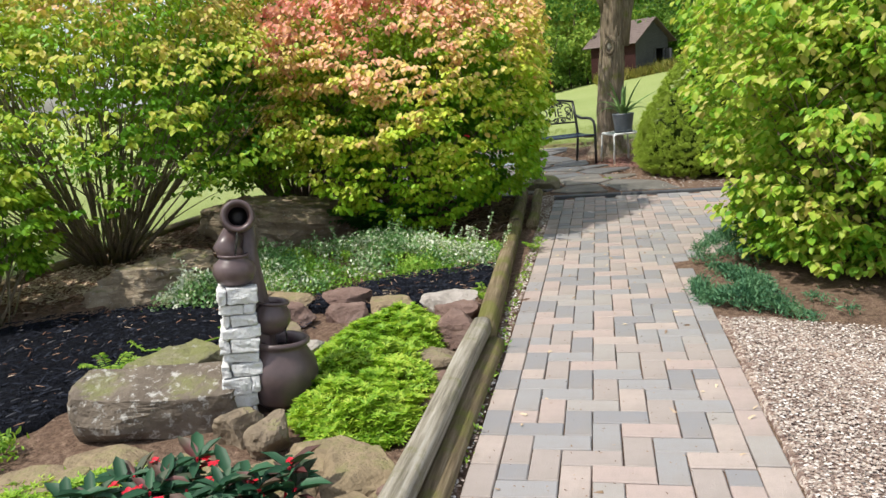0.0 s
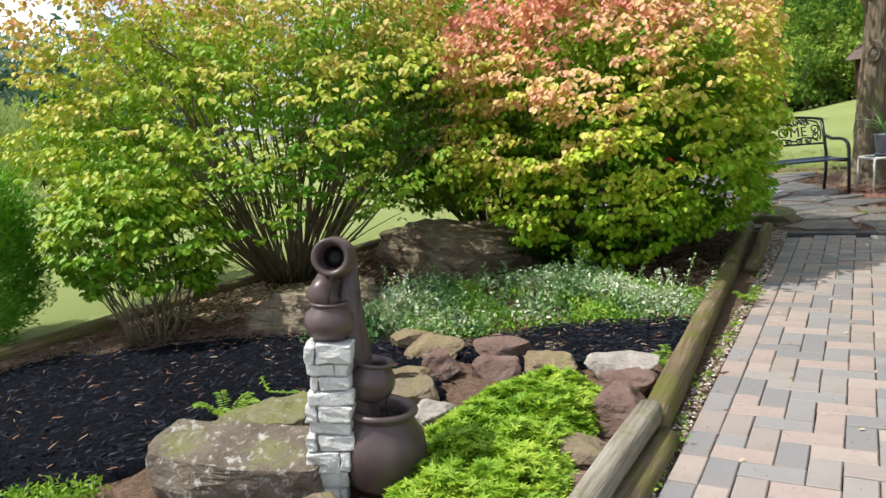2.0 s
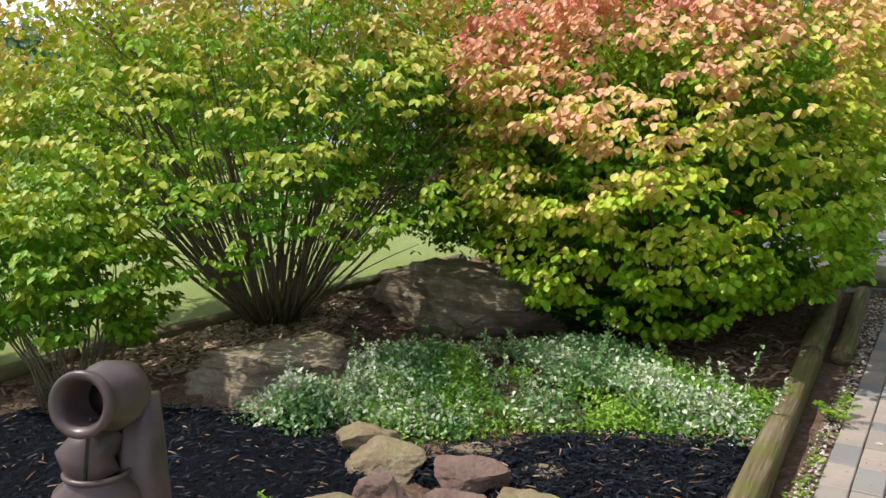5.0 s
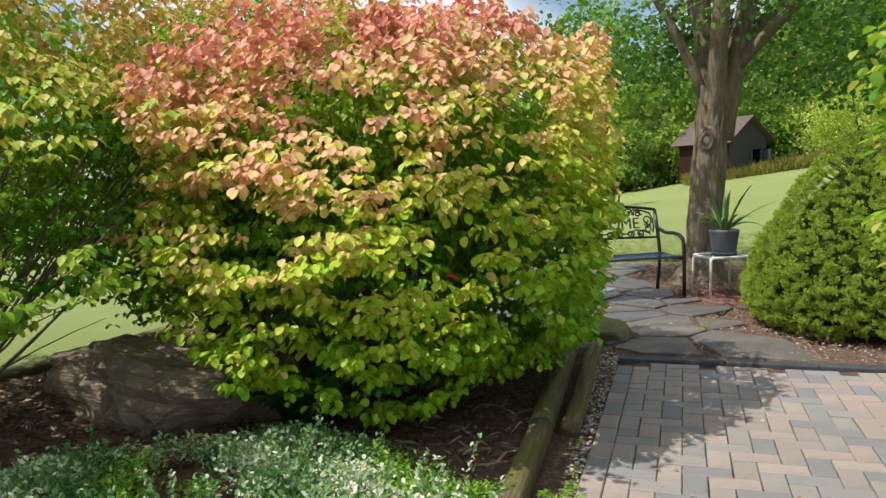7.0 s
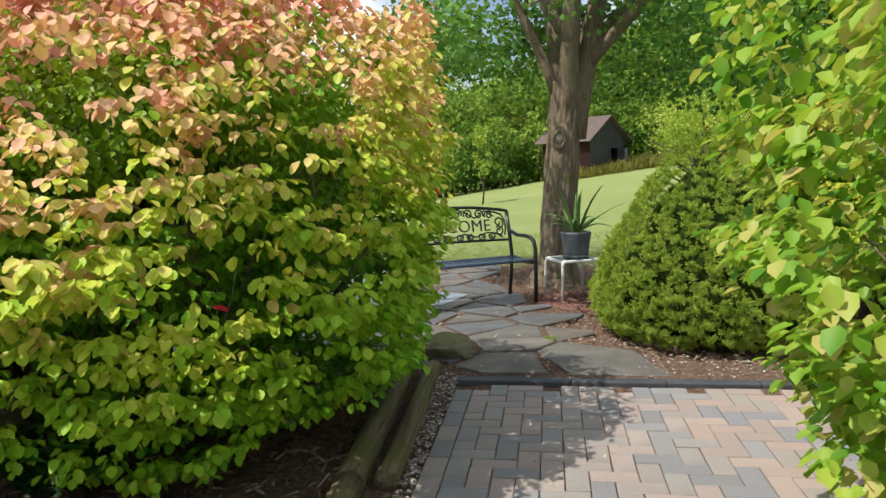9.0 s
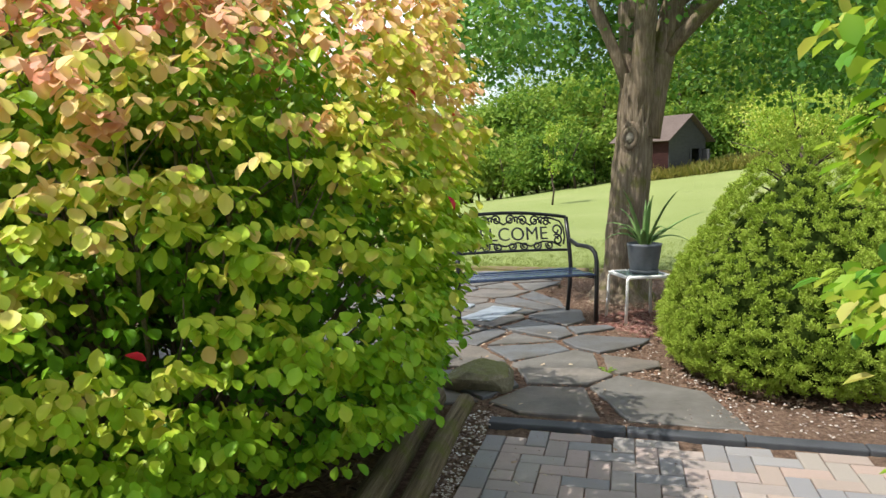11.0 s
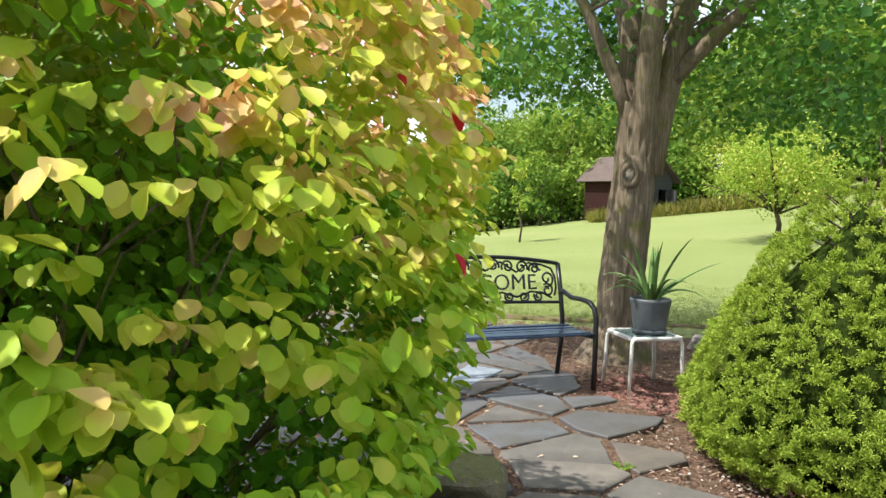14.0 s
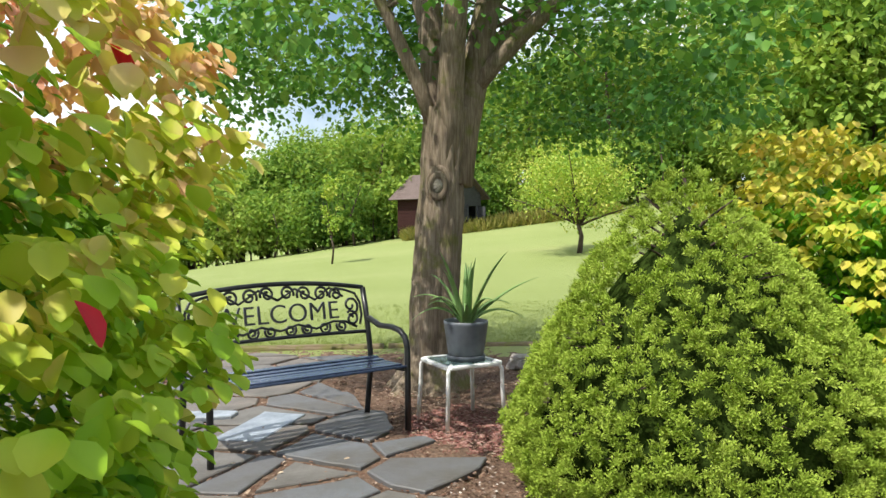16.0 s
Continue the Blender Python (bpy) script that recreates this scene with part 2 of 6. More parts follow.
M["grass_blade"] = leaf_mat("grass_blade", [(0.1, (0.22, 0.29, 0.07)), (0.9, (0.36, 0.42, 0.14))], 0.7, 0.4, 1.0, 0.8)
M["stem"] = wood_mat("shrub_stem", (0.12, 0.095, 0.065), (0.25, 0.205, 0.14), (0.38, 0.33, 0.24), (20, 20, 3), 0.2, 0.3)
M["twig_dark"] = wood_mat("dark_twig", (0.05, 0.035, 0.025), (0.10, 0.075, 0.055), (0.16, 0.12, 0.09))
M["bark"] = wood_mat("maple_bark", (0.13, 0.10, 0.07), (0.28, 0.22, 0.155), (0.45, 0.37, 0.275), (11, 11, 0.8), 0.12, 1.0)
M["timber"] = wood_mat("weathered_timber", (0.12, 0.105, 0.075), (0.36, 0.325, 0.255), (0.62, 0.58, 0.50), (9, 0.4, 9), 0.10, 1.0)
M["timber_moss"] = wood_mat("mossy_timber", (0.085, 0.065, 0.035), (0.23, 0.175, 0.105), (0.42, 0.34, 0.23), (10, 0.4, 10), 0.42, 1.0)
M["board"] = wood_mat("grey_barn_board", (0.04, 0.042, 0.045), (0.09, 0.093, 0.098), (0.17, 0.172, 0.175), (1.0, 1.0, 22), 0.0, 0.4)
M["board_red"] = wood_mat("faded_red_board", (0.022, 0.010, 0.009), (0.05, 0.018, 0.016), (0.085, 0.038, 0.034), (1.0, 1.0, 22), 0.0, 0.4)
M["shingle"] = wood_mat("shed_shingle", (0.09, 0.066, 0.06), (0.17, 0.13, 0.115), (0.25, 0.20, 0.18), (4, 4, 4), 0.0, 0.4)
M["rock_brown"] = stone_mat("brown_sandstone", (0.15, 0.115, 0.08), (0.27, 0.215, 0.15), (0.38, 0.31, 0.23), 0.25, 0.0, 5)
M["rock_lichen"] = stone_mat("lichen_boulder", (0.11, 0.088, 0.068), (0.19, 0.155, 0.12), (0.28, 0.235, 0.185), 0.25, 1.0, 5)
M["rock_red"] = stone_mat("red_sandstone", (0.12, 0.075, 0.062), (0.22, 0.145, 0.12), (0.32, 0.235, 0.20), 0.0, 0.0, 6)
M["rock_pale"] = stone_mat("pale_stone", (0.26, 0.23, 0.20), (0.42, 0.38, 0.34), (0.55, 0.50, 0.46), 0.0, 0.3, 6)
M["rock_tan"] = stone_mat("tan_stone", (0.17, 0.13, 0.08), (0.31, 0.24, 0.15), (0.43, 0.345, 0.235), 0.22, 0.0, 6)
M["rock_moss"] = stone_mat("mossy_stone", (0.15, 0.14, 0.085), (0.26, 0.235, 0.15), (0.36, 0.32, 0.23), 0.7, 0.4, 6)
M["rock_strata"] = stone_mat("layered_mossy_stone", (0.19, 0.145, 0.095), (0.35, 0.28, 0.195), (0.52, 0.44, 0.33), 0.28, 0.3, 6, 1.8)
M["column_stone"] = stone_mat("white_cast_stone", (0.62, 0.62, 0.61), (0.78, 0.78, 0.77), (0.86, 0.86, 0.85), 0.0, 0.0, 9)
M["pot_brown"] = plain_mat("glazed_brown_resin", (0.10, 0.068, 0.068), 0.38, 0.0, 0.2, 9, 0.15)
# near-black that stands for shade inside the jug
M["pot_dark"] = plain_mat("hollow_shade", (0.02, 0.018, 0.02), 0.6)
M["iron"] = plain_mat("black_painted_iron", (0.018, 0.019, 0.021), 0.33, 0.0, 0.2, 30, 0.08)
# dark slats with the sky's bluish sheen put into the base colour
M["slat"] = plain_mat("sky_sheen_slat", (0.045, 0.065, 0.12), 0.22, 0.2, 0.15, 20, 0.05)
M["white_metal"] = plain_mat("white_powder_coat", (0.84, 0.84, 0.82), 0.45, 0.0, 0.06, 14, 0.06)
M["planter"] = plain_mat("grey_plastic_planter", (0.125, 0.14, 0.16), 0.45, 0.0, 0.08, 20, 0.05)
M["soil"] = plain_mat("potting_soil", (0.05, 0.035, 0.025), 0.95, 0.0, 0.3, 40, 0.6)
# near-black green stands for shade in the gaps of the spruce
M["spruce_inner"] = plain_mat("spruce_gap_shade", (0.03, 0.05, 0.010), 1.0, 0.0, 0.3, 30, 0.8)
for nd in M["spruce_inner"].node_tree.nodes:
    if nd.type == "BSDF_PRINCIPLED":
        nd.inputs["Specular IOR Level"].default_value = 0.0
# near-black for the shade inside the shed
M["black"] = plain_mat("interior_shade", (0.01, 0.01, 0.01), 0.9)
g = Mat("frosted_glass", 0.25)
g.color((0.20, 0.30, 0.29))
g.p.inputs["Transmission Weight"].default_value = 0.35
M["glass"] = g.m
g = Mat("water", 0.05)
g.color((0.08, 0.09, 0.09))
g.p.inputs["Transmission Weight"].default_value = 0.7
M["water"] = g.m

# paving
g = Mat("paver", 0.62, spec=0.45)
tone = g.ramp(g.random(), [(0.0, (0.46, 0.355, 0.325)), (0.18, (0.37, 0.315, 0.295)), (0.34, (0.49, 0.40, 0.36)), (0.50, (0.36, 0.34, 0.325)), (0.58, (0.215, 0.23, 0.26)), (0.80, (0.29, 0.30, 0.32))], "CONSTANT")
tone = g.mix(g.ramp(g.noise(3.2, 6, 0.68), [(0.40, (0.1, 0.1, 0.1)), (0.66, (0.75, 0.75, 0.75))]), tone, (0.255, 0.225, 0.20))
tone = g.mix(g.math("MULTIPLY", g.noise(160, 2), 0.6), tone, (0.25, 0.215, 0.19))
g.color(tone)
g.bump(g.math("ADD", g.noise(180, 3), g.math("MULTIPLY", g.noise(25, 4), 0.8)), 0.55, 0.005)
M["paver"] = g.m
g = Mat("flagstone", 0.62, spec=0.45)
tone = g.ramp(g.random(), [(0.0, (0.10, 0.105, 0.115)), (0.25, (0.15, 0.142, 0.13)), (0.5, (0.165, 0.138, 0.115)), (0.75, (0.115, 0.128, 0.145)), (0.92, (0.21, 0.185, 0.16))], "CONSTANT")
tone = g.mix(g.ramp(g.noise(2.6, 7, 0.7), [(0.40, (0, 0, 0)), (0.62, (0.85, 0.85, 0.85))]), tone, (0.075, 0.07, 0.062))
tone = g.mix(g.math("MULTIPLY", g.noise(30, 4), 0.3), tone, (0.25, 0.23, 0.205))
g.color(tone)
g.rough(g.math("MULTIPLY_ADD", g.noise(5, 4), 0.35, 0.42))
g.bump(g.noise(14, 8, 0.7), 0.45, 0.012)
M["flagstone"] = g.m
# pale stone, with a blue-white sky reflection put into its colour
g = Mat("sky_pale_slab", 0.3, spec=0.5)
g.color(g.ramp(g.noise(9, 6, 0.7), [(0.35, (0.15, 0.18, 0.22)), (0.6, (0.33, 0.37, 0.42)), (0.8, (0.48, 0.51, 0.54))]))
g.bump(g.noise(16, 6), 0.4, 0.01)
M["pale_slab"] = g.m
g = Mat("slate_edging", 0.6)
g.color(g.ramp(g.noise(5, 6, 0.6), [(0.3, (0.035, 0.038, 0.046)), (0.7, (0.085, 0.09, 0.10))]))
g.bump(g.noise(18, 6), 0.4, 0.01)
M["slate"] = g.m
g = Mat("joint_sand", 0.95)
g.color(g.ramp(g.noise(60, 4), [(0.3, (0.035, 0.028, 0.022)), (0.7, (0.12, 0.095, 0.075))]))
g.bump(g.noise(120, 3), 0.6, 0.01)
M["joint"] = g.m

# ground
g = Mat("lawn", 0.9, spec=0.15)
c = g.ramp(g.noise(0.22, 5, 0.6), [(0.3, (0.235, 0.295, 0.085)), (0.55, (0.29, 0.345, 0.12)), (0.75, (0.38, 0.39, 0.17))])
c = g.mix(g.math("MULTIPLY", g.noise(9, 4, 0.7), 0.5), c, (0.17, 0.235, 0.055))
c = g.mix(g.math("MULTIPLY", g.noise(70, 2), 0.4), c, (0.37, 0.41, 0.17))
g.color(c)
g.bump(g.noise(60, 4, 0.7), 0.8, 0.04)
M["lawn"] = g.m
g = Mat("brown_mulch", 0.95, spec=0.1)
c = g.ramp(g.noise(38, 5, 0.7), [(0.3, (0.06, 0.036, 0.026)), (0.5, (0.18, 0.11, 0.078)), (0.7, (0.37, 0.26, 0.19))])
c = g.mix(g.math("MULTIPLY", g.noise(1.3, 4), 0.6), c, (0.20, 0.15, 0.11))
g.color(c)
g.bump(g.noise(45, 5, 0.7), 1.0, 0.03)
M["mulch"] = g.m
g = Mat("black_mulch", 0.95, spec=0.08)
g.color(g.ramp(g.noise(42, 5, 0.7), [(0.3, (0.003, 0.0035, 0.005)), (0.55, (0.007, 0.008, 0.012)), (0.75, (0.020, 0.023, 0.032))]))
g.bump(g.noise(45, 5, 0.7), 1.0, 0.03)
M["black_mulch"] = g.m
g = Mat("mulch_chip", 0.9, spec=0.08)
g.color(g.ramp(g.island(), [(0.0, (0.004, 0.005, 0.008)), (0.6, (0.010, 0.012, 0.018)), (0.93, (0.024, 0.028, 0.040)), (1.0, (0.06, 0.06, 0.065))]))
M["black_chip"] = g.m
g = Mat("brown_chip", 0.9, spec=0.15)
g.color(g.ramp(g.island(), [(0.0, (0.06, 0.032, 0.022)), (0.5, (0.17, 0.095, 0.065)), (0.85, (0.30, 0.20, 0.14)), (1.0, (0.42, 0.33, 0.26))]))
M["brown_chip"] = g.m
g = Mat("pale_chip", 0.9, spec=0.15)
g.color(g.ramp(g.island(), [(0.0, (0.22, 0.15, 0.10)), (0.5, (0.42, 0.32, 0.23)), (1.0, (0.60, 0.50, 0.36))]))
M["pale_chip"] = g.m
g = Mat("red_chip", 0.9, spec=0.15)
g.color(g.ramp(g.island(), [(0.0, (0.15, 0.055, 0.045)), (0.5, (0.26, 0.12, 0.10)), (1.0, (0.40, 0.25, 0.21))]))
M["red_chip"] = g.m
g = Mat("pea_gravel", 0.75, spec=0.35)
g.color(g.ramp(g.island(), [(0.0, (0.10, 0.07, 0.058)), (0.3, (0.25, 0.19, 0.16)), (0.6, (0.38, 0.315, 0.27)), (0.85, (0.50, 0.45, 0.40)), (1.0, (0.72, 0.69, 0.65))]))
M["pebble"] = g.m
g = Mat("gravel_bed", 0.95, spec=0.2)
c = g.ramp(g.voronoi(70, "F1", "Color"), [(0.2, (0.18, 0.12, 0.10)), (0.5, (0.36, 0.27, 0.22)), (0.8, (0.55, 0.47, 0.41))])
g.color(c)
g.bump(g.voronoi(70, "F1", "Distance"), 0.9, 0.02)
M["gravel"] = g.m


# ---- builders ----
rng = np.random.default_rng(7)


def mesh_of(name, verts, faces, mat, smooth=False):
    me = bpy.data.meshes.new(name)
    me.from_pydata([tuple(v) for v in verts], [], [tuple(f) for f in faces])
    me.materials.append(mat)
    if smooth:
        me.polygons.foreach_set("use_smooth", [True] * len(me.polygons))
    return me


def bm_mesh(name, bm, mat, smooth=False):
    me = bpy.data.meshes.new(name)
    bm.to_mesh(me)
    bm.free()
    me.materials.append(mat)
    if smooth:
        me.polygons.foreach_set("use_smooth", [True] * len(me.polygons))
    return me


def put_mesh(name, me, parent=None, label=""):
    ob = new(name, me)
    if parent is not None:
        ob.parent = parent
    if label:
        ob["label"] = label
    return ob


def part(name, bm, mat, parent, label="", smooth=False):
    return put_mesh(name, bm_mesh(name, bm, mat, smooth), parent, label)


def thing(name, at, label, category, group="", turn=0.0):
    ob = new(name)
    ob.empty_display_size = 0.1
    ob.matrix_world = pose(at[0], at[1], at[2], 0, 0, turn)
    return tagged(ob, label, category, group)


def quads_mesh(name, co, loops, per, mat, smooth=False):
    """A mesh from arrays: co (n,3), loops flat vertex indices, per corners each face."""
    me = bpy.data.meshes.new(name)
    nf = len(loops) // per
    me.vertices.add(len(co))
    me.vertices.foreach_set("co", np.ascontiguousarray(co, dtype=np.float32).ravel())
    me.loops.add(len(loops))
    me.loops.foreach_set("vertex_index", np.ascontiguousarray(loops, dtype=np.int32))
    me.polygons.add(nf)
    me.polygons.foreach_set("loop_start", np.arange(0, nf * per, per, dtype=np.int32))
    me.polygons.foreach_set("loop_total", np.full(nf, per, dtype=np.int32))
    if smooth:
        me.polygons.foreach_set("use_smooth", np.ones(nf, dtype=bool))
    me.update(calc_edges=True)
    me.materials.append(mat)
    return me


def unit(v):
    return v / np.maximum(np.linalg.norm(v, axis=-1, keepdims=True), 1e-9)


LEAF_FULL = np.array([(0, 0, 0), (0.28, 0.40, 0.10), (0.68, 0.36, 0.07), (1, 0, -0.10), (0.68, -0.36, 0.07), (0.28, -0.40, 0.10)])
LEAF_LOOPS_FULL = np.array([0, 1, 2, 3, 0, 3, 4, 5])
LEAF_LITE = np.array([(0, 0, 0), (0.45, 0.5, 0.08), (1, 0, -0.05), (0.45, -0.5, 0.08)])
LEAF_LOOPS_LITE = np.array([0, 1, 2, 0, 2, 3])


LEAF_FINE = np.array([(0, 0, 0), (0.16, 0.20, 0.06), (0.42, 0.41, 0.11), (0.70, 0.41, 0.06), (0.91, 0.21, -0.05), (1, 0, -0.12), (0.91, -0.21, -0.05), (0.70, -0.41, 0.06), (0.42, -0.41, 0.11), (0.16, -0.20, 0.06)])
LEAF_LOOPS_FINE = np.array([0, 1, 2, 3, 4, 5, 0, 5, 6, 7, 8, 9])


def leaves_mesh(name, P, D, N, size, ratio, mat, lite=False, fine=False):
    """One mesh of leaves: bases P, tip directions D, rough normals N, lengths size, breadth over length ratio."""
    n = len(P)
    D = unit(D)
    S = unit(np.cross(N, D))
    U = np.cross(D, S)
    T = LEAF_FINE if fine else LEAF_LITE if lite else LEAF_FULL
    L = LEAF_LOOPS_FINE if fine else LEAF_LOOPS_LITE if lite else LEAF_LOOPS_FULL
    size = np.broadcast_to(np.asarray(size, float), (n,))[:, None, None]
    co = P[:, None, :] + size * (T[None, :, 0:1] * D[:, None, :] + ratio * T[None, :, 1:2] * S[:, None, :] + T[None, :, 2:3] * U[:, None, :])
    loops = (L[None, :] + (np.arange(n) * len(T))[:, None]).ravel()
    return quads_mesh(name, co.reshape(-1, 3), loops, 6 if fine else 3 if lite else 4, mat)


def ball(n, zmin=-1.0):
    z = rng.uniform(zmin, 1, n)
    a = rng.uniform(0, 2 * np.pi, n)
    r = np.sqrt(np.maximum(0, 1 - z * z))
    return np.stack([r * np.cos(a), r * np.sin(a), z], 1)


def lumps(p, scale, seed):
    """Smooth noise of points, -1 to 1, from a few waves."""
    r = np.random.default_rng(seed)
    out = np.zeros(len(p))
    for k in range(7):
        f = r.normal(size=3) * scale * (1 + 0.5 * k)
        out += np.sin(p @ f + r.uniform(0, 6.28)) / (1 + 0.5 * k)
    return out / 2.6


def tube(bm, pts, radii, sides=6, cap=True):
    """A tapered round tube along pts."""
    pts = [Vector(p) for p in pts]
    rings = []
    side = None
    for i, p in enumerate(pts):
        d = (pts[min(i + 1, len(pts) - 1)] - pts[max(i - 1, 0)]).normalized()
        if side is None:
            side = d.orthogonal().normalized()
        side = (side - d * side.dot(d)).normalized()
        up = d.cross(side)
        r = radii[i] if hasattr(radii, "__len__") else radii
        rings.append([bm.verts.new(p + r * (math.cos(a) * side + math.sin(a) * up)) for a in [2 * math.pi * k / sides for k in range(sides)]])
    for a, b in zip(rings, rings[1:]):
        for k in range(sides):
            bm.faces.new((a[k], a[(k + 1) % sides], b[(k + 1) % sides], b[k]))
    if cap:
        bm.faces.new(rings[0][::-1])
        bm.faces.new(rings[-1])
    return rings


def bend(a, b, lift, n=7):
    """Points of a quadratic curve from a to b, bulged by lift."""
    a, b, lift = Vector(a), Vector(b), Vector(lift)
    mid = (a + b) / 2 + lift
    return [(1 - t) ** 2 * a + 2 * t * (1 - t) * mid + t * t * b for t in [k / (n - 1) for k in range(n)]]


def lathe(bm, profile, segs=32, m=Matrix()):
    """Turn a profile of (radius, height) round z."""
    rings = []
    for r, z in profile:
        rings.append([bm.verts.new(m @ Vector((r * math.cos(2 * math.pi * k / segs), r * math.sin(2 * math.pi * k / segs), z))) for k in range(segs)])
    for a, b in zip(rings, rings[1:]):
        for k in range(segs):
            bm.faces.new((a[k], a[(k + 1) % segs], b[(k + 1) % segs], b[k]))
    bm.faces.new(rings[0][::-1])
    bm.faces.new(rings[-1])


def box(bm, size, m=Matrix(), bevel=0.0, segs=1):
    r = bmesh.ops.create_cube(bm, size=1.0, matrix=m @ Matrix.Diagonal((*size, 1)))
    if bevel:
        edges = list({e for v in r["verts"] for e in v.link_edges})
        bmesh.ops.bevel(bm, geom=edges, offset=bevel, segments=segs, affect="EDGES", profile=0.6)


def rock_mesh(name, size, mat, seed, cuts=9, rough=0.05, sub=4, square=0.85, layers=0.0):
    """An angular stone: a ball flattened by planes, then roughened; its foot lies at z 0."""
    bm = bmesh.new()
    bmesh.ops.create_icosphere(bm, subdivisions=sub, radius=1.0)
    r = random.Random(seed)
    planes = []
    for _ in range(cuts):
        n = Vector((r.gauss(0, 1), r.gauss(0, 1), r.gauss(0, 0.8))).normalized()
        planes.append((n, r.uniform(0.52, 0.88)))
    planes += [(Vector((0.12, -0.1, 1)).normalized(), 0.66), (Vector((0, 0, -1)), 0.55)]
    off = Vector((seed * 3.1, seed * 1.7, 0))
    for v in bm.verts:
        v.co = Vector([math.copysign(abs(c) ** square, c) for c in v.co])
        for n, d in planes:
            k = v.co.dot(n) - d
            if k > 0:
                v.co -= n * k * 0.97
        v.co *= 1 + rough * 1.6 * noise.noise(v.co * 1.7 + off) + rough * noise.noise(v.co * 5 + off) + rough * 0.5 * noise.noise(v.co * 13 + off)
        if layers:
            bed_z = v.co.z * 6 + 1.4 * noise.noise(v.co * 1.5 + off)
            ledge = noise.noise(Vector((0.3, seed, math.floor(bed_z) * 1.7))) + 0.6 * abs(noise.noise(Vector((v.co.x * 9, v.co.y * 9, bed_z * 4))))
            v.co.x *= 1 + layers * ledge
            v.co.y *= 1 + layers * ledge
    lo = Vector((min(v.co.x for v in bm.verts), min(v.co.y for v in bm.verts), min(v.co.z for v in bm.verts)))
    hi = Vector((max(v.co.x for v in bm.verts), max(v.co.y for v in bm.verts), max(v.co.z for v in bm.verts)))
    for v in bm.verts:
        v.co = Vector([(v.co[i] - (lo[i] + hi[i]) / 2) / (hi[i] - lo[i]) * size[i] for i in range(3)])
        v.co.z += size[2] / 2
    return bm_mesh(name, bm, mat, False)


def rock(at, size, turn, mat, seed, label, name="stone", group="", rough=0.05, tip=(0, 0), square=0.85, cuts=9, layers=0.0):
    ob = new(name, rock_mesh(name, size, M[mat], seed, rough=rough, sub=5 if size[0] > 0.6 else 4, square=square, cuts=cuts, layers=layers))
    ob.matrix_world = pose(at[0], at[1], at[2], tip[0], tip[1], turn)
    return tagged(ob, label, "rock", group)


def height(x, y):
    """The lawn's height: level by the garden, rising ahead to the right, falling away to the left."""
    x, y = np.asarray(x, float), np.asarray(y, float)
    up = np.clip((y - 13.0) / 22.0, 0, 2.2) * 0.13 * np.clip(x + 4.2, -9, 16)
    down = -0.045 * np.clip(-4.6 - x, 0, 60) * np.clip((24 - y) / 12, 0, 1)
    return up + down


def sheet(name, poly, z, mat, cell=0.08, rough=0.012, dome=0.0, seed=1):
    """A patch of ground inside a polygon, slightly uneven, its rim drawn below the ground beneath."""
    poly = np.array(poly, float)
    lo, hi = poly.min(0) - cell, poly.max(0) + cell
    nx, ny = int((hi[0] - lo[0]) / cell) + 1, int((hi[1] - lo[1]) / cell) + 1
    gx, gy = np.meshgrid(lo[0] + cell * np.arange(nx), lo[1] + cell * np.arange(ny))
    p = np.stack([gx.ravel(), gy.ravel()], 1)
    p3 = np.c_[p, np.zeros(len(p))]
    wob = p + 0.05 * np.stack([lumps(p3, 5, seed), lumps(p3, 5, seed + 1)], 1)
    d = inside(wob, poly)
    zz = z + rough * lumps(p3, 14, seed + 2) + rough * 0.7 * lumps(p3, 37, seed + 3) + dome * np.clip(d / 0.5, 0, 1) - 0.10 * np.clip(0.04 - d, 0, 0.04) / 0.04
    keep = d > -0.06
    idx = -np.ones(len(p), int)
    quad = []
    kk = keep.reshape(ny, nx)
    good = kk[:-1, :-1] & kk[1:, :-1] & kk[:-1, 1:] & kk[1:, 1:]
    jj, ii = np.nonzero(good)
    a = jj * nx + ii
    q = np.stack([a, a + 1, a + nx + 1, a + nx], 1)
    used = np.unique(q)
    idx[used] = np.arange(len(used))
    return quads_mesh(name, np.c_[p, zz][used], idx[q].ravel(), 4, mat, True)


def inside(p, poly):
    """Signed distance of points to a polygon's rim: positive inside."""
    n = len(poly)
    best = np.full(len(p), 1e9)
    odd = np.zeros(len(p), bool)
    for i in range(n):
        a, b = poly[i], poly[(i + 1) % n]
        ab = b - a
        t = np.clip(((p - a) @ ab) / (ab @ ab), 0, 1)
        best = np.minimum(best, np.linalg.norm(p - a - t[:, None] * ab, axis=1))
        c = (a[1] > p[:, 1]) != (b[1] > p[:, 1])
        with np.errstate(divide="ignore", invalid="ignore"):
            xx = a[0] + (p[:, 1] - a[1]) * ab[0] / (ab[1] if ab[1] else 1e-12)
        odd ^= c & (p[:, 0] < xx)
    return np.where(odd, best, -best)


def scatter(poly, n, margin=0.0):
    poly = np.array(poly, float)
    lo, hi = poly.min(0), poly.max(0)
    p = rng.uniform(lo, hi, (n, 2))
    return p[inside(p, poly) > margin]


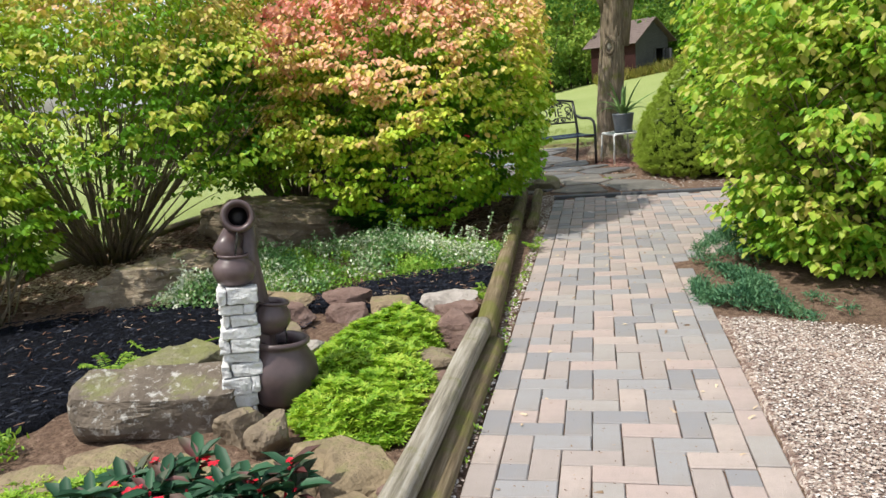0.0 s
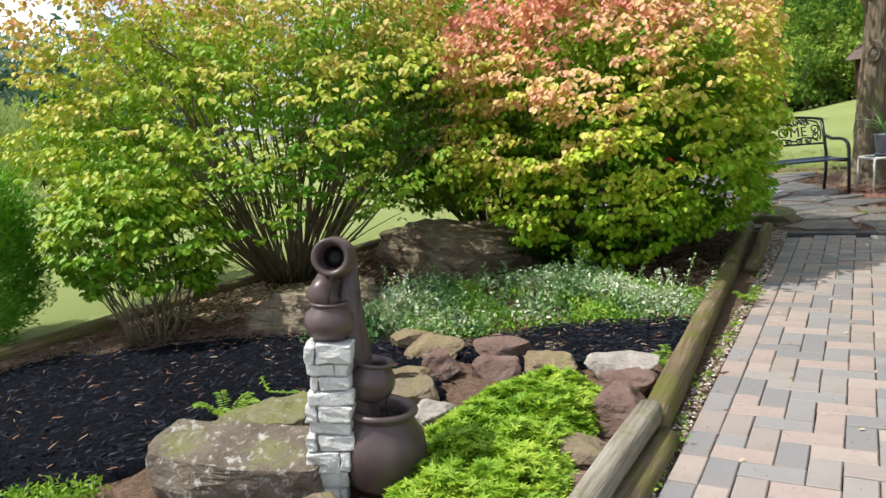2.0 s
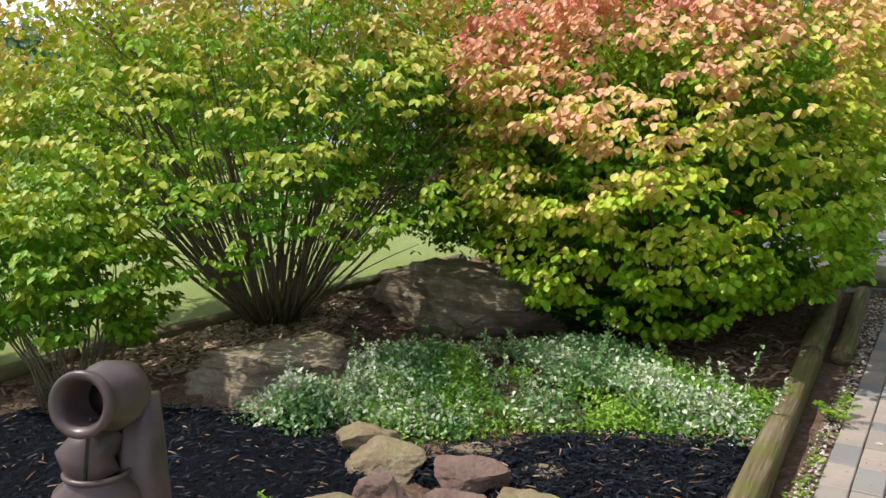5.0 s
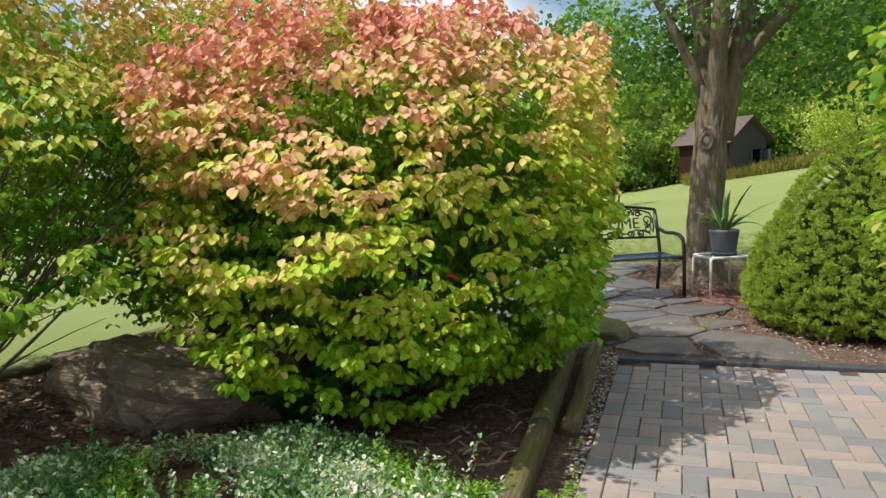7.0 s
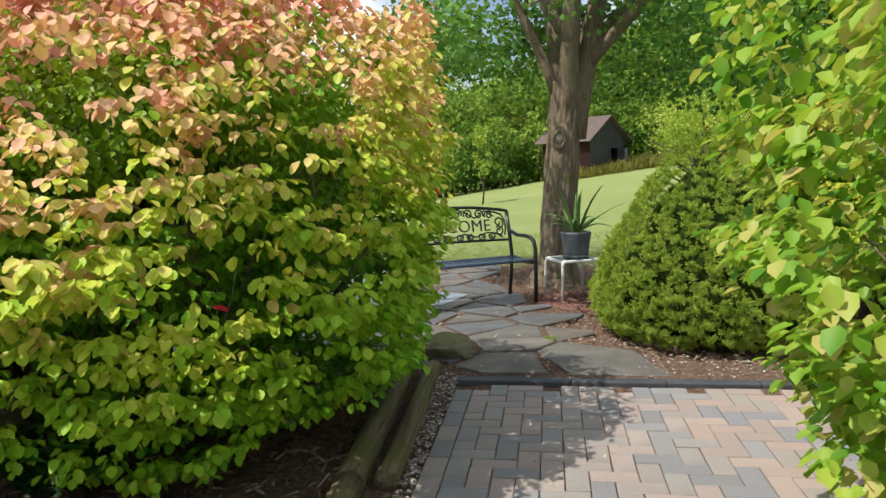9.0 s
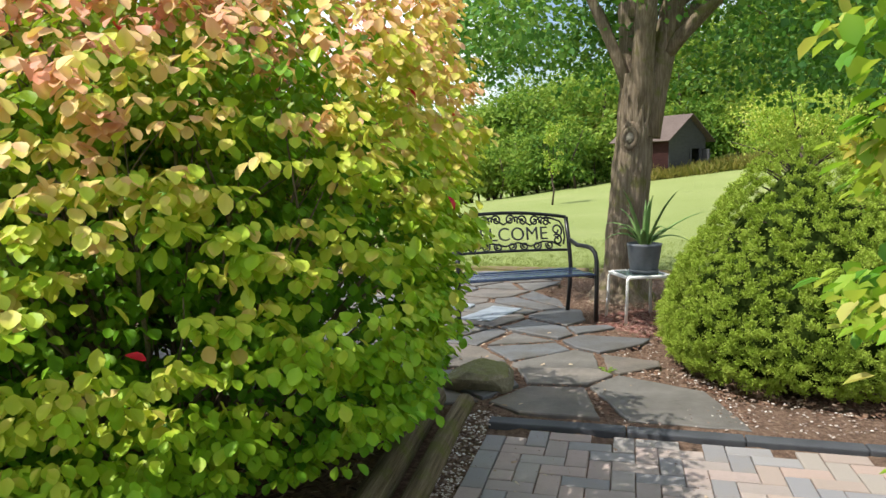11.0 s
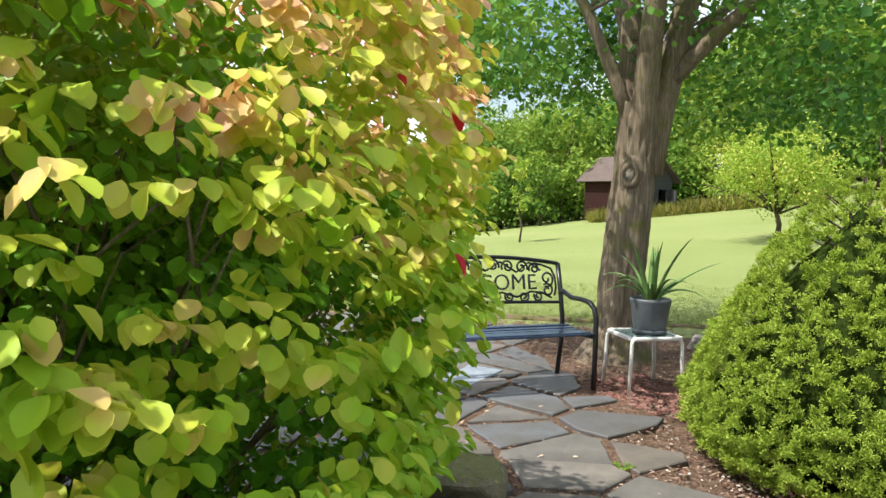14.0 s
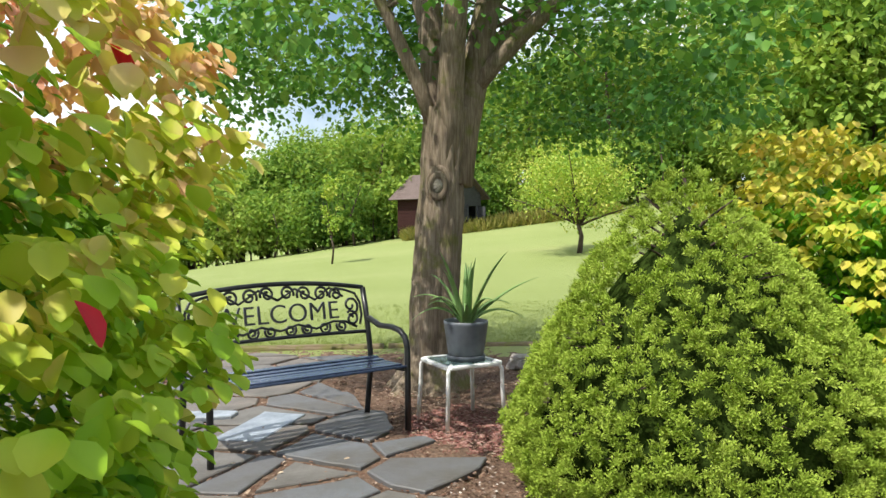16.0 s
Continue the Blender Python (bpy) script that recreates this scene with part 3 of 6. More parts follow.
TET = np.array([(1, 0, -0.3), (-0.5, 0.87, -0.3), (-0.5, -0.87, -0.3), (0.3, 0.2, 0.55), (-0.35, 0.05, 0.5)])
TET_F = np.array([0, 1, 3, 1, 4, 3, 1, 2, 4, 2, 0, 3, 2, 3, 4])
OCT = np.array([(1, 0, 0), (0.25, 0.95, 0.05), (-0.8, 0.5, 0), (-0.7, -0.7, 0.05), (0.4, -0.9, 0), (0.15, 0.1, 0.62), (-0.2, -0.2, 0.58)])
OCT_F = np.array([0, 1, 5, 1, 2, 5, 2, 6, 5, 2, 3, 6, 3, 4, 6, 4, 5, 6, 4, 0, 5])


def bits(name, p, z, size, stretch, mat, label, category, pebble=False):
    """Many loose chips or pebbles lying about: one object of kind stuff."""
    n = len(p)
    T, F = (OCT, OCT_F) if pebble else (TET, TET_F)
    a = rng.uniform(0, 2 * np.pi, n)
    sc = size * rng.uniform(0.55, 1.35, n)
    st = 1 + (stretch - 1) * rng.uniform(0.4, 1, n)
    lx = T[None, :, 0] * (sc * st)[:, None]
    ly = T[None, :, 1] * (sc / st)[:, None]
    lz = T[None, :, 2] * (sc * (0.9 if pebble else 0.5))[:, None]
    tilt = rng.normal(0, 0.1 if pebble else 0.28, n)[:, None]
    lz = lz + tilt * lx
    co = np.stack([p[:, 0:1] + lx * np.cos(a)[:, None] - ly * np.sin(a)[:, None], p[:, 1:2] + lx * np.sin(a)[:, None] + ly * np.cos(a)[:, None], np.asarray(z).reshape(-1, 1) + lz + 0.0 * lx], 2)
    loops = (F[None, :] + (np.arange(n) * len(T))[:, None]).ravel()
    ob = new(name, quads_mesh(name, co.reshape(-1, 3), loops, 3, mat))
    return tagged(ob, label, category, "", "stuff")


# ---- the ground ----
xs = np.concatenate([[-900, -400, -200, -120, -80], np.arange(-60, 60.1, 2.0), [80, 120, 200, 400, 900]])
ys = np.concatenate([[-900, -300, -100, -50, -25], np.arange(-12, 66.1, 2.0), [80, 120, 200, 400, 900]])
gx, gy = np.meshgrid(xs, ys)
gz = height(gx, gy)
gz = np.where((gx > -5) & (gx < 7) & (gy < 13.1), -0.06, gz)
nx = len(xs)
jj, ii = np.meshgrid(np.arange(len(ys) - 1), np.arange(nx - 1), indexing="ij")
a = (jj * nx + ii).ravel()
lawn = new("ground", quads_mesh("ground", np.stack([gx.ravel(), gy.ravel(), gz.ravel()], 1), np.stack([a, a + 1, a + nx + 1, a + nx], 1).ravel(), 4, M["lawn"], True))
tagged(lawn, "sunlit mown green lawn rolling up towards the woods", "lawn", "", "structure")

bed = new("ground_bed", sheet("ground_bed", [(-4.25, -3), (-4.35, 3.2), (-4.15, 6.5), (-4.0, 8.3), (-3.6, 13.4), (6.5, 13.5), (6.5, -3)], -0.012, M["mulch"], 0.07, 0.012, 0.0, 3))
tagged(bed, "brown bark mulch and leaf litter of the garden bed", "mulch", "", "structure")
BLACK_A = [(-4.1, 2.0), (-3.9, 3.4), (-3.1, 3.95), (-2.3, 4.25), (-1.5, 4.1), (-1.15, 3.6), (-1.3, 2.95), (-1.9, 2.75), (-2.0, 2.3), (-2.6, 1.6)]
BLACK_B = [(-1.6, 4.05), (-1.2, 4.55), (-0.9, 4.75), (-0.36, 5.0), (-0.30, 4.3), (-0.42, 4.12), (-0.8, 4.0), (-1.1, 3.9)]
for poly, sd in ((BLACK_A, 11), (BLACK_B, 14)):
    ob = new("ground_black_mulch", sheet("ground_black_mulch", poly, 0.012, M["black_mulch"], 0.04, 0.014, 0.02, sd))
    tagged(ob, "dyed black shredded bark mulch in the bed", "mulch", "", "structure")
GRAVEL = [(0.87, -2.5), (0.87, 3.9), (1.25, 3.75), (1.7, 3.6), (2.4, 3.5), (4.5, 3.2), (4.5, -2.5)]
ob = new("ground_gravel", sheet("ground_gravel", GRAVEL, 0.004, M["gravel"], 0.06, 0.010, 0.0, 21))
tagged(ob, "pinkish tan pea gravel beside the paved walk", "gravel", "", "structure")

# back edge of the bed, towards the lawn
def timber(at, to, w, h, z, mat, label, seed, lean=0.0, round_=0.35):
    """A squared log with worn, rounded arrises."""
    a_, b_ = Vector((*at, 0)), Vector((*to, 0))
    ln = (b_ - a_).length
    bm = bmesh.new()
    n = max(6, int(ln / 0.12))
    prof = []
    for k in range(16):
        t = 2 * math.pi * k / 16
        cx, cz = math.cos(t), math.sin(t)
        p = round_ * 2 + 0.15
        prof.append((math.copysign(abs(cx) ** p, cx) * w / 2, math.copysign(abs(cz) ** p, cz) * h / 2))
    rings = []
    for j in range(n + 1):
        y = ln * j / n
        ring = []
        for px, pz in prof:
            q = Vector((px * 9 + seed, y * 1.3, pz * 9))
            d = 0.05 * noise.noise(q * 1.2) + 0.05 * noise.noise(Vector((px * 60 + seed, y * 0.8, pz * 60)))
            ring.append(bm.verts.new((px * (1 + d) + 0.012 * noise.noise(Vector((y * 0.9, seed, 0))), y + 0.012 * noise.noise(q * 3) * (j in (0, n)), pz * (1 + d) + h / 2)))
        rings.append(ring)
    for r0, r1 in zip(rings, rings[1:]):
        for k in range(16):
            bm.faces.new((r0[k], r0[(k + 1) % 16], r1[(k + 1) % 16], r1[k]))
    bm.faces.new(rings[0][::-1])
    bm.faces.new(rings[-1])
    bmesh.ops.recalc_face_normals(bm, faces=bm.faces)
    ob = new("landscape_timber", bm_mesh("landscape_timber", bm, M[mat], True))
    d = b_ - a_
    ob.matrix_world = pose(at[0], at[1], z, 0, lean, math.degrees(math.atan2(-d.x, d.y)))
    return tagged(ob, label, "timber", "timbers edging the bed")


timber((-0.29, -1.5), (-0.225, 3.36), 0.09, 0.10, 0.06, "timber", "silvery weathered split timber lying on the edging", 3, 6, 0.24)
timber((-0.19, -1.6), (-0.165, 3.34), 0.10, 0.085, -0.02, "timber_moss", "low mossy timber along the paved walk", 5)
timber((-0.21, 3.37), (-0.345, 6.1), 0.105, 0.135, -0.02, "timber_moss", "weathered brown landscape timber edging the bed", 8, 0, 0.26)
timber((-0.35, 6.12), (-0.46, 7.95), 0.12, 0.13, -0.02, "timber_moss", "mossy brown landscape timber in bush shade", 11, 0, 0.36)
timber((-0.215, 6.2), (-0.29, 7.95), 0.10, 0.10, -0.02, "timber_moss", "second mossy timber laid alongside the edging", 13, 0, 0.36)
timber((-4.42, 0.5), (-4.30, 4.3), 0.14, 0.12, -0.065, "timber_moss", "dark timber edging between bed and lawn", 17)
timber((-4.28, 4.35), (-4.02, 8.3), 0.14, 0.12, -0.065, "timber_moss", "dark timber edging between bed and lawn", 19)
timber((-3.6, 13.35), (0.1, 13.45), 0.14, 0.12, -0.075, "timber_moss", "dark timber edging between patio and lawn", 23)
timber((0.15, 13.45), (4.6, 13.5), 0.14, 0.13, -0.085, "timber_moss", "dark timber edging between patio and lawn", 29)


# ---- shrubs ----
def shrub_stems(n, R, H, cz, seed, base_r=0.16, thick=0.013, spread=1.0, sides=5):
    r = random.Random(seed)
    bm = bmesh.new()
    for i in range(n):
        a = 2 * math.pi * (i + r.uniform(-0.4, 0.4)) / n * 3
        el = r.uniform(0.02, 0.95)
        rad = spread * math.sqrt(1 - el * el * 0.8) * r.uniform(0.70, 0.90)
        end = Vector((math.cos(a) * R[0] * rad, math.sin(a) * R[1] * rad, cz * 0.75 + (H - cz * 0.75) * el * r.uniform(0.7, 0.9)))
        foot = Vector((math.cos(a) * base_r * r.uniform(0.2, 1), math.sin(a) * base_r * r.uniform(0.2, 1), -0.02))
        lift = Vector((math.cos(a) * 0.06, math.sin(a) * 0.06, r.uniform(-0.10, 0.14)))
        pts = bend(foot, end, lift, 8)
        pts = [p + 0.022 * Vector((noise.noise(p * 4 + Vector((i, 0, 0))), noise.noise(p * 4 + Vector((0, i, 0))), 0)) for p in pts]
        th = thick * r.uniform(0.5, 1.5)
        tube(bm, pts, [th * (1 - 0.8 * k / 7) for k in range(8)], sides)
        for _ in range(3):
            k = r.randint(2, 6)
            tip = pts[k] + Vector((math.cos(a + r.uniform(-1.2, 1.2)), math.sin(a + r.uniform(-1.2, 1.2)), r.uniform(0.2, 1.0))) * r.uniform(0.25, 0.5)
            q = math.sqrt((tip.x / R[0]) ** 2 + (tip.y / R[1]) ** 2 + (max(tip.z - cz, 0) / (H - cz)) ** 2)
            if q > 0.8:
                tip = Vector((tip.x * 0.8 / q, tip.y * 0.8 / q, cz + (tip.z - cz) * 0.8 / q))
            tube(bm, bend(pts[k], tip, (0, 0, 0.03), 4), [th * 0.45, th * 0.36, th * 0.26, th * 0.12], 4)
    return bm


def shrub_leaves(name, sprays, per, K, R, H, cz, seed, mat, size, ratio, zmin=-0.55, shell=(0.86, 1.02), twig=0.2, keep=None, droop=0.4, fine=True, bumpy=0.2, open_=0.0, group_=0.11, barrel=False):
    """Leaves in opposite rows along twig ends; the twigs stand in sprays that reach an uneven ellipsoid."""
    d0 = ball(sprays, zmin)
    if open_:
        d0 = d0[rng.random(len(d0)) > open_ * np.clip(0.75 - d0[:, 2], 0, 1)]
    n0 = len(d0)
    r0 = rng.uniform(shell[0], shell[1], n0) * (1 + bumpy * lumps(d0, 3.5, seed) + bumpy * 0.6 * lumps(d0, 9, seed + 5))
    d = unit(np.repeat(d0, per, 0) + rng.normal(0, group_, (n0 * per, 3)) * np.array([1, 1, 0.28]))
    rr = np.repeat(r0, per) * rng.uniform(0.95, 1.03, n0 * per)
    twigs = len(d)
    low = np.clip(-d[:, 2], 0, 1)
    if barrel:
        h = np.hypot(d[:, 0], d[:, 1])
        rr = rr * np.where(low > 0, np.minimum((1 - 0.30 * low ** 2) / np.maximum(h, 0.2), 2.2), 1.0)
    if barrel:
        up = np.clip(d[:, 2], 0, 1)
        wide = 1 + 0.5 * up ** 2 * np.hypot(d[:, 0], d[:, 1])
    else:
        wide = 1.0
    E = np.stack([d[:, 0] * R[0] * wide * rr * (1 - 0.15 * low), d[:, 1] * R[1] * wide * rr * (1 - 0.15 * low), cz + d[:, 2] * np.where(d[:, 2] > 0, (H - cz) * rr, cz * np.minimum(rr, 1.02))], 1)
    tw = unit(np.stack([d[:, 0], d[:, 1], 0.12 + 0.9 * np.maximum(d[:, 2], 0) ** 2], 1) + rng.normal(0, 0.30, (twigs, 3)) * np.array([1, 1, 0.5]))
    s = np.tile(np.repeat(np.linspace(0, 1, (K + 1) // 2), 2)[:K], (twigs, 1)) * twig
    turn = rng.uniform(0, np.pi, (twigs, 1)) + np.tile(np.where(np.arange(K) % 2 == 0, 0.0, np.pi) + (np.arange(K) // 2) * (np.pi / 2), (twigs, 1)) + rng.normal(0, 0.3, (twigs, K))
    ring = np.stack([np.cos(turn), np.sin(turn), np.zeros_like(turn)], 2)
    out = d * np.array([1, 1, 0])
    P = E[:, None, :] - tw[:, None, :] * s[:, :, None] + 0.012 * ring + rng.normal(0, 0.006, (twigs, K, 3))
    D = 0.8 * ring + 0.5 * out[:, None, :] + rng.normal(0, 0.16, (twigs, K, 3))
    D[:, :, 2] -= droop * rng.uniform(0.5, 1.25, (twigs, K))
    N = np.array([0, 0, 1.0]) + 0.7 * D * np.array([1, 1, 0]) + 0.25 * out[:, None, :] + rng.normal(0, 0.2, (twigs, K, 3))
    P, D, N = P.reshape(-1, 3), D.reshape(-1, 3), N.reshape(-1, 3)
    ok = P[:, 2] > 0.05
    if keep is not None:
        ok &= keep(P)
    P, D, N = P[ok], D[ok], N[ok]
    return leaves_mesh(name, P, D, N, size * rng.uniform(0.7, 1.2, len(P)), ratio, mat, False, fine)


def shrub(name, at, R, H, cz, seed, mats, size, ratio, outer, inner, stems, label, category="shrub", group="", zmin=-0.55, twig=0.2, keep=None, droop=0.75, thick=0.013, bumpy=0.2, open_=0.0, fine=False, K=9, barrel=False):
    """mats: the tips' leaves and the leaves within; outer, inner: numbers of sprays."""
    ob = thing(name, (at[0], at[1], 0), label, category, group)
    if stems:
        part("branching", shrub_stems(stems, R, H, cz, seed, 0.20, thick), M["stem"], ob, "bare grey-brown stems fanning up", True)
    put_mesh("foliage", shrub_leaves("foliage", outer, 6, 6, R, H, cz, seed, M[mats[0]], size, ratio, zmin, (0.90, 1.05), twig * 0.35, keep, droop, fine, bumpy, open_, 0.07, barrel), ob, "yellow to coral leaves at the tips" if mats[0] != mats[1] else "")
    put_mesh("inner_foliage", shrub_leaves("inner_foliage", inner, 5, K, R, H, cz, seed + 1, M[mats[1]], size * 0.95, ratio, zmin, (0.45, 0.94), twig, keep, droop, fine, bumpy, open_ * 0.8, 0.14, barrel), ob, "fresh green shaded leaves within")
    return ob


def low_edge(left, right, wave, seed):
    """Keeps leaves above an uneven lower rim."""
    def keep(P):
        rim = np.where(P[:, 0] < -0.35, left, right) + wave * lumps(P * np.array([1, 1, 0.1]), 3.0, seed)
        return P[:, 2] > rim
    return keep


def skirt_rim(P):
    """The bush by the walk hangs low towards the path and lifts clear of the bed behind."""
    rim = np.interp(P[:, 0], [-1.4, -0.6, -0.1, 0.5, 1.4], [1.0, 0.60, 0.12, 0.14, 0.40]) + 0.15 * lumps(P * np.array([1, 1, 0.1]), 3.0, 4)
    return P[:, 2] > rim


L_KEEP = low_edge(0.56, 0.50, 0.20, 9)
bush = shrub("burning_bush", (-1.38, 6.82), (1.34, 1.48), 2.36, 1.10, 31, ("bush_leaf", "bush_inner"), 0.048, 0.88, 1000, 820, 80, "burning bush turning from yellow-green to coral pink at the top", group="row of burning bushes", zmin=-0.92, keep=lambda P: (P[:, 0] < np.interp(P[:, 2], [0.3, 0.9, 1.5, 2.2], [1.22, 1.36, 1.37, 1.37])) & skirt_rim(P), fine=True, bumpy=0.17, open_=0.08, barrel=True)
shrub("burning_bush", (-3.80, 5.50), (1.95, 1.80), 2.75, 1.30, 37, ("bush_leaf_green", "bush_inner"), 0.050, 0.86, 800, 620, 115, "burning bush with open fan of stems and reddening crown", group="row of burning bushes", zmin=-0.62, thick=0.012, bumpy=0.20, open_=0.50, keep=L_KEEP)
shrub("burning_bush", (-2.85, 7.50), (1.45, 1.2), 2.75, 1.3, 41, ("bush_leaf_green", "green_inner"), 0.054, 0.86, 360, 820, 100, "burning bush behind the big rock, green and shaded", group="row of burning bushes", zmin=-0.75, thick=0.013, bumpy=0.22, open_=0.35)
shrub("small_shrub", (-3.58, 3.90), (0.55, 0.50), 1.10, 0.64, 43, ("bush_leaf_green", "bush_inner"), 0.050, 0.82, 140, 50, 30, "low green shrub with thin splayed stems by the black mulch", zmin=-0.6, thick=0.007, open_=0.3)
shrub("leafy_shrub", (2.15, 5.05), (1.20, 1.42), 2.6, 1.1, 47, ("lime_leaf", "lime_leaf"), 0.056, 0.86, 560, 900, 60, "tall light green leafy shrub beside the walk", zmin=-0.97, twig=0.3, K=8, keep=lambda P: P[:, 0] > -1.22, barrel=True)
shrub("yellow_bush", (3.42, 9.95), (1.42, 1.2), 1.85, 0.82, 53, ("yellow_leaf", "green_inner"), 0.066, 0.84, 380, 420, 40, "golden yellow-green bush behind the clipped spruce", zmin=-0.7, K=8)

# single leaves on the side that the walk passes
red_single = leaves_mesh("red_leaf", np.zeros((1, 3)), np.array([[1.0, 0, 0]]), np.array([[0, 0, 1.0]]), 0.055, 0.7, M["red_petal"], False, True)
single = leaves_mesh("leaf", np.zeros((1, 3)), np.array([[1.0, 0, 0]]), np.array([[0, 0, 1.0]]), 0.062, 0.76, M["bush_single"], False, True)
lr = random.Random(19)
for k in range(150):
    an = radians(lr.uniform(-75, 35))
    el = lr.uniform(-0.45, 0.7)
    rad = math.sqrt(1 - el * el)
    p = Vector((1.34 * math.cos(an) * rad * 1.0, 1.48 * math.sin(an) * rad * 1.0, 1.10 + el * (1.22 if el > 0 else 0.95))) * lr.uniform(0.99, 1.03)
    if p.x > float(np.interp(p.z, [0.3, 0.9, 1.5, 2.2], [1.22, 1.36, 1.37, 1.37])):
        continue
    ob = put_mesh("leaf", red_single if k % 13 == 5 else single, bush, "crimson leaf" if k % 13 == 5 else "")
    ob.matrix_local = Matrix.Translation(p) @ Euler((lr.uniform(-0.7, 0.7), lr.uniform(0.1, 1.1), an + lr.uniform(-1.4, 1.4))).to_matrix().to_4x4()


# ---- clipped spruce, other evergreens ----
def spruce(at, R, H, lean, seed):
    ob = thing("dwarf_spruce", (at[0], at[1], 0), "dense clipped conical dwarf spruce, bright green", "conifer")
    prof_t, prof_r = [0, 0.06, 0.2, 0.45, 0.7, 0.9, 1], [0.84, 0.97, 0.98, 0.80, 0.50, 0.20, 0.04]
    nl = 2700
    k_ = np.arange(nl)
    t = 1 - np.sqrt(np.clip((k_ + 0.5) / nl + rng.normal(0, 0.006, nl), 0.0005, 1))
    a = k_ * 2.39996 + rng.normal(0, 0.16, nl)
    d = np.stack([np.cos(a), np.sin(a), t * 1.6], 1)
    rr = np.interp(t, prof_t, prof_r) * (1 + 0.05 * lumps(d, 5, seed)) * rng.uniform(0.90, 1.0, nl)
    C = np.stack([np.cos(a) * rr * R + lean * t, np.sin(a) * rr * R, 0.05 + t * (H - 0.07)], 1)
    out = unit(np.stack([np.cos(a), np.sin(a), 0.55 + 0.8 * t], 1))
    J, K = 7, 21
    o = unit(out[:, None, :] * 0.9 + rng.normal(0, 0.55, (nl, J, 3)))
    lump = rng.uniform(0.028, 0.048, nl)[:, None, None] * rng.uniform(0.75, 1.15, (nl, J, 1))
    Q = (C[:, None, :] + o * lump * np.array([1, 1, 0.75])).reshape(-1, 3)
    o = o.reshape(-1, 3)
    n = len(Q)
    P = Q[:, None, :] - o[:, None, :] * rng.uniform(0, 0.03, (n, K, 1)) + rng.normal(0, 0.007, (n, K, 3))
    D = o[:, None, :] * 1.2 + np.array([0, 0, 0.2]) + rng.normal(0, 0.45, (n, K, 3))
    N = rng.normal(0, 0.3, (n, K, 3)) + o[:, None, :]
    P = P.reshape(-1, 3)
    P[:, 2] = np.maximum(P[:, 2], 0.01)
    put_mesh("foliage", leaves_mesh("foliage", P, D.reshape(-1, 3), N.reshape(-1, 3), rng.uniform(0.010, 0.018, n * K), 0.42, M["spruce_needle"], True), ob)
    bm = bmesh.new()
    tube(bm, [(0, 0, -0.05), (0, 0, H * 0.5), (lean, 0, H * 0.96)], [0.06, 0.045, 0.008], 8)
    for k in range(90):
        r = random.Random(seed + k)
        z = r.uniform(0.04, 0.9)
        an = r.uniform(0, 6.28)
        rad = R * float(np.interp(z, [0, 0.25, 0.5, 0.75, 1], [0.9, 0.93, 0.74, 0.45, 0.02])) * 0.93
        tube(bm, bend((lean * z, 0, z * H * 0.9), (math.cos(an) * rad + lean * z, math.sin(an) * rad, z * H + 0.04), (0, 0, 0.02), 4), [0.012, 0.009, 0.006, 0.003], 4)
    part("branching", bm, M["twig_dark"], ob, "", True)
    # added solid core, its dark colour is the shade between the clumps
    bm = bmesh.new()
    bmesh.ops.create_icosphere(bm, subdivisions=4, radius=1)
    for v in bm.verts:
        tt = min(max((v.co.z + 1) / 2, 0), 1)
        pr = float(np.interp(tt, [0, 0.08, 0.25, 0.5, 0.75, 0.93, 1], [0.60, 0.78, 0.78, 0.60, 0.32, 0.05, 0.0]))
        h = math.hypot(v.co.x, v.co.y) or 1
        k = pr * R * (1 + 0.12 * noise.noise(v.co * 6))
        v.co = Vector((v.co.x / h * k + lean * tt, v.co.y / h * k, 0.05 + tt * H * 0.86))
    part("shade_core", bm, M["spruce_inner"], ob, "solid core coloured dark as the shade between needles", True)
    return ob


spruce((1.68, 9.10), 0.90, 1.56, -0.10, 61)


def tufts(name, at, cells, K, size, ratio, mat, label, category, up=0.7, jit=0.02, kind="stuff", lite=True, spread=0.6):
    """Low plants: K small leaves around each given point."""
    C = np.asarray(cells, float)
    n = len(C)
    P = C[:, None, :] + rng.normal(0, jit, (n, K, 3)) * np.array([1, 1, 0.6])
    D = rng.normal(0, spread, (n, K, 3)) + np.array([0, 0, up])
    N = rng.normal(0, 0.5, (n, K, 3)) + np.array([0, 0, 1.0])
    P = P.reshape(-1, 3)
    P[:, 2] = np.maximum(P[:, 2], 0.005)
    me = leaves_mesh(name, P, D.reshape(-1, 3), N.reshape(-1, 3), size * rng.uniform(0.6, 1.3, n * K), ratio, M[mat], lite)
    ob = new(name, me)
    return tagged(ob, label, category, "", kind)


def mound(poly, n, top, seed, margin=0.0, rim=0.18, base=0.0):
    p = scatter(poly, n, margin)
    d = inside(p, np.array(poly, float))
    p3 = np.c_[p, np.zeros(len(p))]
    z = base + top * np.sqrt(np.clip(d / rim, 0.03, 1)) * (0.75 + 0.3 * lumps(p3, 8, seed) + 0.2 * lumps(p3, 22, seed + 1)) * rng.uniform(0.6, 1.0, len(p))
    return np.c_[p, np.maximum(z, 0.01)]


def patchy(P, scale, cut, seed):
    """Leaves gaps in a planting."""
    return P[lumps(P * np.array([1, 1, 0]), scale, seed) > cut]


